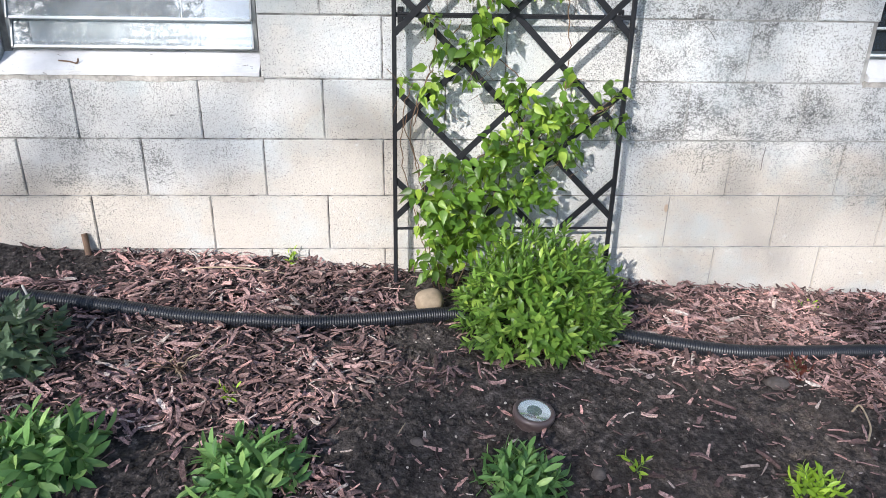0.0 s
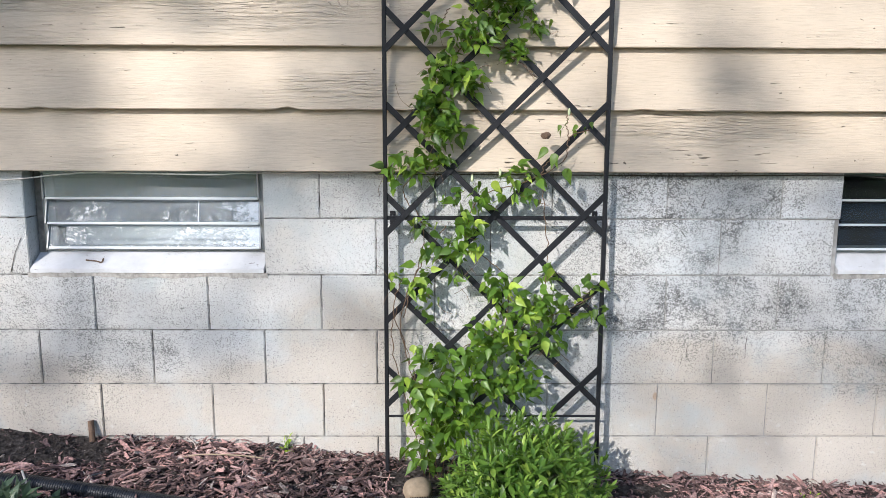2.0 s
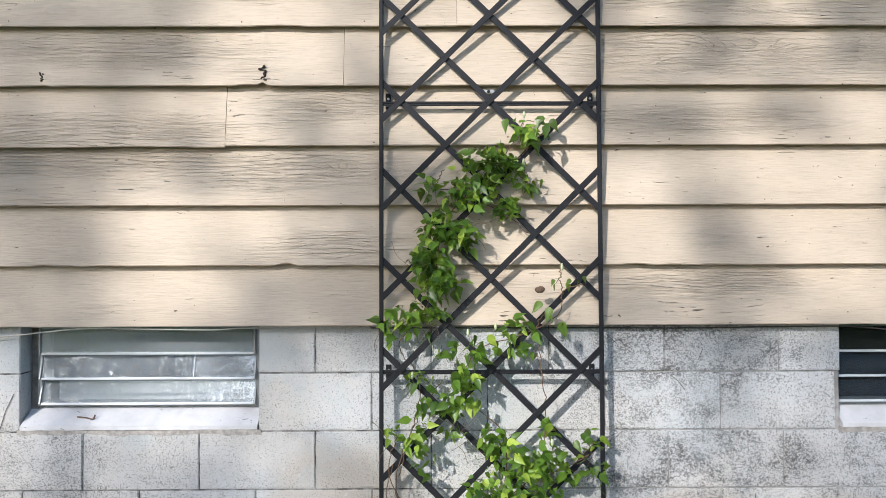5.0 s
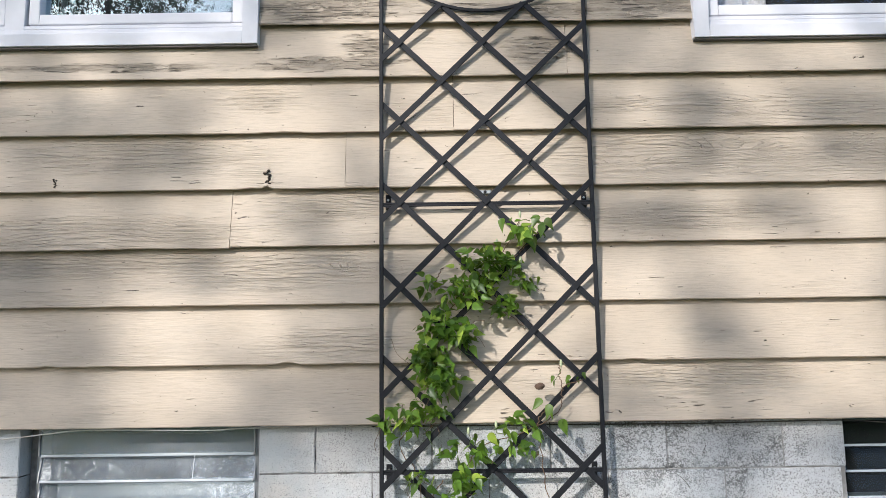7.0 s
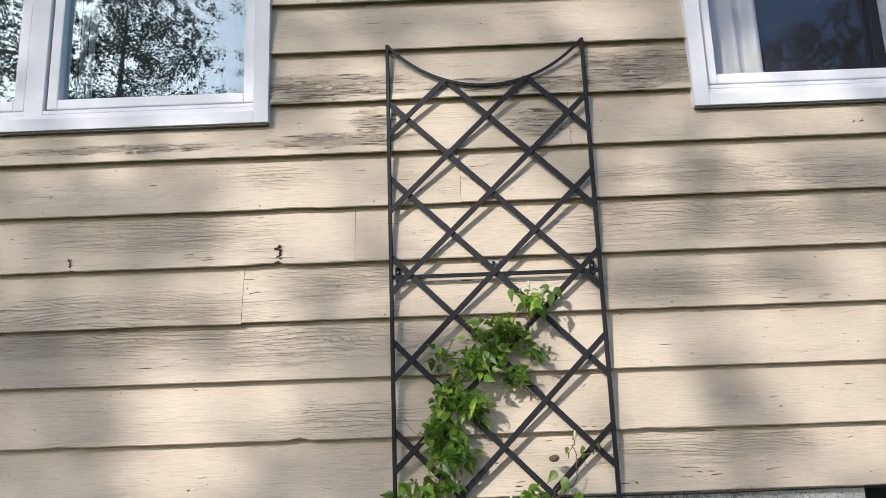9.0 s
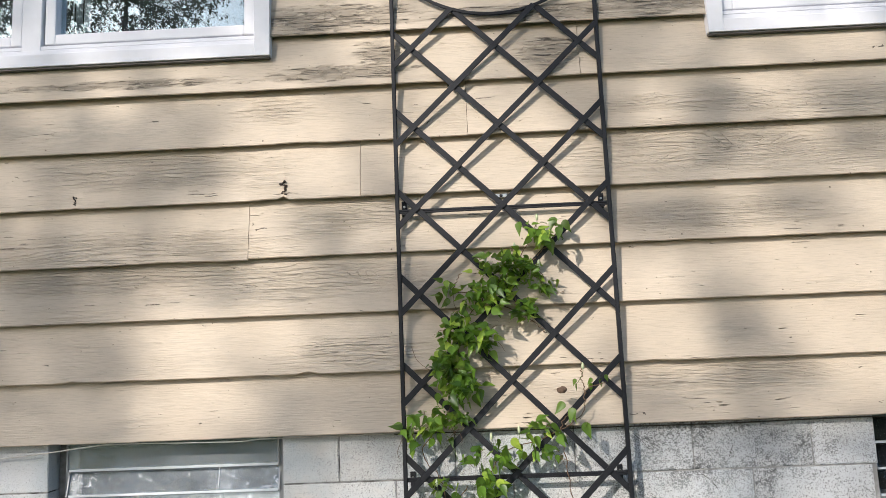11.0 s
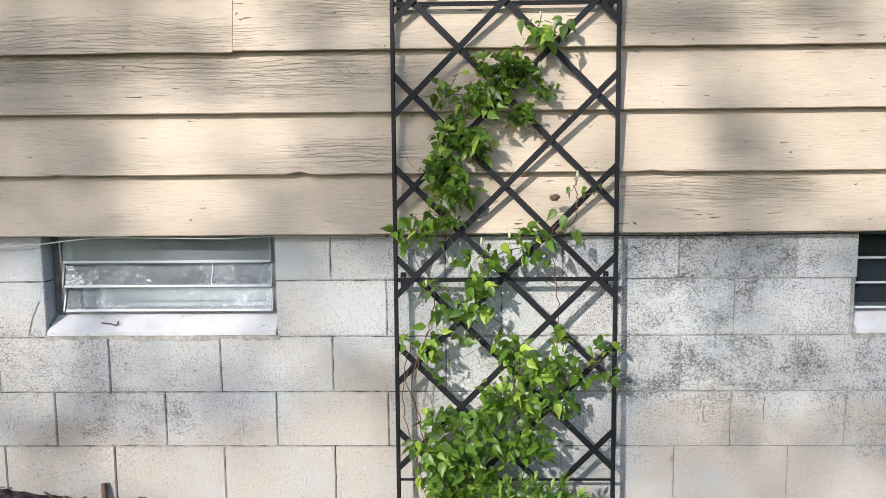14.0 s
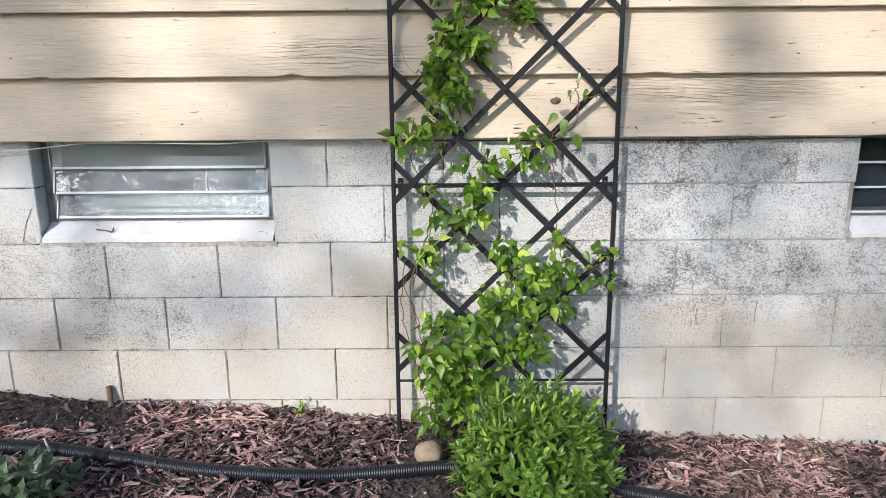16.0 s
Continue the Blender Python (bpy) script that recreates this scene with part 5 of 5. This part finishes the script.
def build_mulch():
    rng = random.Random(77)
    verts, faces = [], []
    count = 0
    while count < 42000:
        x, y = rng.uniform(-2.3, 2.4), -1.55 * rng.random() ** 1.05
        bare = bare_soil(x, y) + 0.35 * noise.noise(Vector((x * 4, y * 4, 5)))
        if rng.random() < min(0.93, max(0.0, bare * 1.2)):
            count += 0.35
            continue
        count += 1
        big = rng.random()
        length = 0.011 + 0.054 * big ** 2.2 + (0.045 if rng.random() < 0.04 else 0)
        width = length * rng.uniform(0.07, 0.30)
        width = max(0.0018, min(width, 0.014))
        thick = rng.uniform(0.0012, 0.0036)
        turn = rng.gauss(0, 1.0) if rng.random() < 0.6 else rng.uniform(0, 6.28)
        e = Euler((rng.gauss(0, 0.5), rng.gauss(0, 0.34), turn))
        z = bed_z(x, y) + rng.uniform(-0.003, 0.026) * (1 - 0.7 * max(0, min(1, bare)))
        m = Matrix.LocRotScale((x, y, z), e, None)
        taper = rng.uniform(0.45, 1.0)
        skew = rng.uniform(-0.4, 0.4) * width
        bow = rng.uniform(-0.12, 0.12) * length
        base = len(verts)
        for px, w, s in ((-length / 2, width * rng.uniform(0.3, 0.9), 0), (0, width, 1), (length / 2, width * taper, 0)):
            off = skew if s else 0
            zz = bow if s else 0
            for py, pz in ((-w / 2, -thick / 2), (w / 2, -thick / 2), (w / 2, thick / 2), (-w / 2, thick / 2)):
                verts.append(tuple(m @ Vector((px + rng.uniform(-0.1, 0.1) * w, py + off, pz + zz))))
        for a, b in ((0, 4), (4, 8)):
            for k in range(4):
                faces.append((base + a + k, base + a + (k + 1) % 4, base + b + (k + 1) % 4, base + b + k))
        faces += [(base + 3, base + 2, base + 1, base), (base + 8, base + 9, base + 10, base + 11)]
    me = bpy.data.meshes.new("mulch")
    me.from_pydata(verts, [], faces)
    me.materials.append(CHIP)
    bed = tagged(new("mulch", me), "reddish brown shredded bark mulch covering the bed", "mulch", kind="stuff")
    # the largest shreds, each a piece of its own
    shapes = []
    for _ in range(10):
        half, wide, thick = 0.5, rng.uniform(0.045, 0.11), rng.uniform(0.025, 0.05)
        bow, rows = rng.uniform(-0.05, 0.07), []
        for t in (-1, -0.55, 0, 0.5, 1):
            w = wide * (rng.uniform(0.25, 0.55) if abs(t) == 1 else rng.uniform(0.8, 1.1))
            off = rng.uniform(-0.25, 0.25) * wide
            lift = bow * (1 - t * t)
            rows += [(t * half + rng.uniform(-0.04, 0.04), off + a * w, lift + b * thick) for a, b in ((-1, -1), (1, -1), (0.85, 1), (-0.85, 1))]
        sides = [(4 * r + k, 4 * r + (k + 1) % 4, 4 * r + 4 + (k + 1) % 4, 4 * r + 4 + k) for r in range(4) for k in range(4)]
        shred = bpy.data.meshes.new("bark_chip")
        shred.from_pydata(rows, [], sides + [(3, 2, 1, 0), (16, 17, 18, 19)])
        shred.materials.append(CHIP)
        shapes.append(shred)
    placed = 0
    while placed < 300:
        x, y = rng.uniform(-1.5, 1.6), rng.uniform(-1.15, -0.04)
        if rng.random() < 0.97 * bare_soil(x, y):
            continue
        ob = new("bark_chip", rng.choice(shapes))
        ob.parent = bed
        ob.location = (x, y, bed_z(x, y) + rng.uniform(0.012, 0.026) * (1 - 0.6 * bare_soil(x, y)))
        ob.rotation_euler = (rng.gauss(0, 0.3), rng.gauss(0, 0.14), rng.gauss(0, 0.9))
        ob.scale = (rng.uniform(0.045, 0.085),) * 3
        placed += 1


build_mulch()


def build_clods():
    """Small soil clods and pebbles."""
    rng = random.Random(8)
    ico = bmesh.new()
    bmesh.ops.create_icosphere(ico, subdivisions=1, radius=1)
    iv = [v.co.copy() for v in ico.verts]
    fs = [tuple(v.index for v in f.verts) for f in ico.faces]
    ico.free()
    for name, mat, many, lo, hi, label in (("soil_clods", SOIL, 46000, 0.0016, 0.0105, "loose crumbs and clods of dark soil"), ("pebbles", PEBBLE, 260, 0.003, 0.010, "small grey-brown pebbles scattered on the soil"), ("grit", GRIT, 900, 0.0014, 0.0055, "pale bits of grit scattered on the soil")):
        verts, faces = [], []
        for _ in range(many):
            x, y = rng.uniform(-2.2, 2.3), rng.uniform(-1.5, 0)
            if bare_soil(x, y) < 0.25 and rng.random() < 0.75:
                continue
            r = lo + (hi - lo) * rng.random() ** 3
            s = Vector((rng.uniform(0.7, 1.3), rng.uniform(0.7, 1.3), rng.uniform(0.5, 0.9))) * r
            c = Vector((x, y, bed_z(x, y) + r * 0.2))
            base = len(verts)
            verts += [tuple(c + Vector((v.x * s.x, v.y * s.y, v.z * s.z)) * rng.uniform(0.75, 1.2)) for v in iv]
            faces += [tuple(base + i for i in f) for f in fs]
        me = bpy.data.meshes.new(name)
        me.from_pydata(verts, [], faces)
        me.materials.append(mat)
        tagged(new(name, me), label, "soil" if mat is SOIL else name, kind="stuff")


build_clods()
STONES = [(-0.10, -0.93, 0.014, "round grey pebble on bare soil"), (1.02, -0.60, 0.028, "flat brown stone beside the mulch"), (0.36, -1.0, 0.018, "small flat grey stone on soil"), (-0.27, -0.72, 0.012, "round grey pebble on bare soil")]
for sx, sy, sr, text in STONES:
    tagged(part("pebble", lump(sx, sy, sr * 1.3, sr, sr * 0.7, sx * 3, 0.3), PEBBLE, None, text, True), category="stone")


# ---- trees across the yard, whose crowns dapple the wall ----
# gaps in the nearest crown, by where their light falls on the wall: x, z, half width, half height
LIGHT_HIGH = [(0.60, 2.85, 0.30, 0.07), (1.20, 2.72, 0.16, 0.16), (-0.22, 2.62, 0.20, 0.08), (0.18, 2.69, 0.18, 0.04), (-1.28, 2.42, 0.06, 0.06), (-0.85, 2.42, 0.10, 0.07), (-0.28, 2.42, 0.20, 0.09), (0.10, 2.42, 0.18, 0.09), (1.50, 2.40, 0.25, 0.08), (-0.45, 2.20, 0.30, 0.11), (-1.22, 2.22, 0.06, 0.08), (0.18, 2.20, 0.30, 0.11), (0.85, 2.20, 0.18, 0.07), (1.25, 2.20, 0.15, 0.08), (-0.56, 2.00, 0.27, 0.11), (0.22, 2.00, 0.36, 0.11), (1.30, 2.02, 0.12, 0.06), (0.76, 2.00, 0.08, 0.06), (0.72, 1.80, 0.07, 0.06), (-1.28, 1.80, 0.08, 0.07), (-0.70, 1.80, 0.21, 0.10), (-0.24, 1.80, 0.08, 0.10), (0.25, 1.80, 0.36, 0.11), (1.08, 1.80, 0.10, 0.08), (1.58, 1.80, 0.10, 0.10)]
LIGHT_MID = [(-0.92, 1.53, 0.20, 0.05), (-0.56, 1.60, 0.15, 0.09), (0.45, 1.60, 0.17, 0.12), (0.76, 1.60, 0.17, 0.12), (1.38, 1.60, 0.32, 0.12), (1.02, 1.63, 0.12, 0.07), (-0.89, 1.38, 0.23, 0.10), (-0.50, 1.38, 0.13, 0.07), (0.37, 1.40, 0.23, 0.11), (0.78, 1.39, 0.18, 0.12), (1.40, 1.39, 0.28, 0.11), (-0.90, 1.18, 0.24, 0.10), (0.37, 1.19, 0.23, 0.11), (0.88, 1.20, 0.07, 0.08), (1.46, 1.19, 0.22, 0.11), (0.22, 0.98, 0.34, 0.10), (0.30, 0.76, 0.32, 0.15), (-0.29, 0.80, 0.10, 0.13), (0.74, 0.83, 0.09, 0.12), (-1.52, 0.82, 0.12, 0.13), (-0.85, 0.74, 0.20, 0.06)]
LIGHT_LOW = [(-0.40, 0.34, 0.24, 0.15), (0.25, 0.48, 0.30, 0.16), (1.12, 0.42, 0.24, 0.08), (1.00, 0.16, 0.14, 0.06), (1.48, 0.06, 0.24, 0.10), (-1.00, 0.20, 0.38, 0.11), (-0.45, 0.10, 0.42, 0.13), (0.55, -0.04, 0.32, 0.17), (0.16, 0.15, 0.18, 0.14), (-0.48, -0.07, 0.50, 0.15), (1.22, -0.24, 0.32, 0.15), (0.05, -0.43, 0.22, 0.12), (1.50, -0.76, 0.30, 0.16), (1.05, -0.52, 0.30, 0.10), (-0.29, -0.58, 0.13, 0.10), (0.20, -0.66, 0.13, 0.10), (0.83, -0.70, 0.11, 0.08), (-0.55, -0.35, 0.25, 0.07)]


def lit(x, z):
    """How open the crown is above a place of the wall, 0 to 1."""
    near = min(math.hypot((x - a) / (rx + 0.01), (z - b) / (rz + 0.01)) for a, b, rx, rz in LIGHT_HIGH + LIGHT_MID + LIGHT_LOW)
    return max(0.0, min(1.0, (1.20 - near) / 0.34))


def build_tree(x, y, height, seed, clumps, label, leaf=0.075, many=150, girth=0.24, sprays=()):
    """A tree with a limb to each clump; sprays are small tufts of leaves between them."""
    rng = random.Random(seed)
    base = Vector((x, y, ground_z(x, y)))
    tree = thing("tree", label, "tree", at=base)
    top = base + Vector((rng.uniform(-0.5, 0.5), rng.uniform(-0.5, 0.5), height))
    spine = smooth_path([base - Vector((0, 0, 0.3)), base + Vector((0.15, 0.1, height * 0.3)), base + Vector((-0.1, 0.15, height * 0.65)), top], 8)
    bm = bmesh.new()
    n = len(spine)
    tube(bm, spine, [girth * (1 - 0.9 * i / (n - 1)) + 0.02 for i in range(n)], 10)
    joined = [(p, 0.075) for p in spine[n // 3 :]]
    for c, r in sorted(clumps, key=lambda k: min((k[0] - p).length for p in spine)):
        foot, thick = min(joined, key=lambda k: (k[0] - c).length)
        mid = foot.lerp(c, 0.5) + Vector((rng.uniform(-0.1, 0.1), rng.uniform(-0.1, 0.1), rng.uniform(-0.08, 0.1)))
        limb = smooth_path([foot, mid, c], 5)
        thin = max(0.008, thick * 0.7)
        tube(bm, limb, [thin + (thick * 0.8 - thin) * (1 - i / len(limb)) for i in range(len(limb))], 5)
        joined.append((c, thin))
        for _ in range(7):
            d = Vector((rng.gauss(0, 1), rng.gauss(0, 1), rng.gauss(0, 1))).normalized() * r * rng.uniform(0.6, 1.1)
            tube(bm, smooth_path([c, c + d * 0.5 + Vector((0, 0, 0.05)), c + d], 3), [0.008, 0.007, 0.006, 0.006, 0.005, 0.005, 0.004], 4)
    part("trunk", bm, BARK, tree, smooth=True)
    verts, faces = [], []
    tufts = [(c, r, int(many * (r / 0.25) ** 2)) for c, r in clumps] + list(sprays)
    for c, r, count in tufts:
        for _ in range(count):
            d = Vector((rng.gauss(0, 1), rng.gauss(0, 1), rng.gauss(0, 1))).normalized() * r * rng.random() ** 0.45
            m = leaf_pose(c + d, (rng.gauss(0, 1), rng.gauss(0, 1), rng.gauss(-0.4, 0.6)), (rng.gauss(0, 0.6), rng.gauss(0, 0.6), 1), leaf * rng.uniform(0.7, 1.2))
            b = len(verts)
            verts += [tuple(m @ Vector(p)) for p in ((0, 0, 0), (-0.33, 0.45, 0.05), (0, 1, -0.06), (0.33, 0.45, 0.05))]
            faces.append((b, b + 1, b + 2, b + 3))
    me = bpy.data.meshes.new("crown")
    me.from_pydata(verts, [], faces)
    me.materials.append(TREE_LEAF)
    ob = new("crown", me)
    ob.parent = tree
    ob.matrix_parent_inverse = Matrix.Translation(base).inverted()
    tagged(ob, kind="stuff")


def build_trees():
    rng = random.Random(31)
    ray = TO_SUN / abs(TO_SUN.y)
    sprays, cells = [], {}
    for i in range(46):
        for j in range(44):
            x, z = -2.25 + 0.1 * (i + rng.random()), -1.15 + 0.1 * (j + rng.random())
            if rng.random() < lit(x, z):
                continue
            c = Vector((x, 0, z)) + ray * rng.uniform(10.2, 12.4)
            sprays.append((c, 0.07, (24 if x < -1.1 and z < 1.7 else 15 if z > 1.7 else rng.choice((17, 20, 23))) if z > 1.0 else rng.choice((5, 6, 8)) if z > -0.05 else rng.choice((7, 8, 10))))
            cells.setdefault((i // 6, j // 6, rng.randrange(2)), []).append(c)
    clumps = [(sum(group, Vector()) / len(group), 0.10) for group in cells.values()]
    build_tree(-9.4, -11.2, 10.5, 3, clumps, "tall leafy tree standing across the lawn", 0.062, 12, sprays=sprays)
    more = []
    for _ in range(52):
        more.append((Vector((rng.uniform(-10.2, -5.6), rng.uniform(-20.5, -17.5), rng.uniform(7.4, 11.2))), rng.uniform(0.45, 0.95)))
    for _ in range(20):
        more.append((Vector((rng.uniform(-12.6, -10.0), rng.uniform(-20.5, -17.5), rng.uniform(8.0, 10.8))), rng.uniform(0.45, 0.9)))
    build_tree(-8.2, -19.0, 10.8, 4, more, "tall leafy tree far across the lawn", 0.12, 32)
    more = []
    for _ in range(150):
        more.append((Vector((rng.uniform(-26.2, -20.2), rng.uniform(-46.5, -44.0), rng.uniform(17.0, 32.0))), rng.uniform(0.6, 1.2)))
    for _ in range(20):
        more.append((Vector((rng.uniform(-28.2, -26.2), rng.uniform(-46.5, -44.0), rng.uniform(17.0, 26.5))), rng.uniform(0.6, 1.2)))
    for _ in range(60):
        more.append((Vector((rng.uniform(-20.2, -13.5), rng.uniform(-46.5, -44.0), rng.uniform(18.0, 30.0))), rng.uniform(0.35, 0.75)))
    build_tree(-22.8, -45.0, 30.0, 6, more, "very tall dense tree beyond the lawn", 0.22, 6, 0.55)
    more = []
    for _ in range(44):
        d = Vector((rng.gauss(0, 1), rng.gauss(0, 0.8), rng.gauss(0, 1)))
        more.append((Vector((8.6, -13.0, 8.9)) + Vector((d.x * 1.1, d.y * 0.7, d.z * 0.7)), rng.uniform(0.15, 0.4)))
    build_tree(8.9, -13.0, 8.6, 5, more, "young tree with thin leafy branches", 0.12, 44)


build_trees()
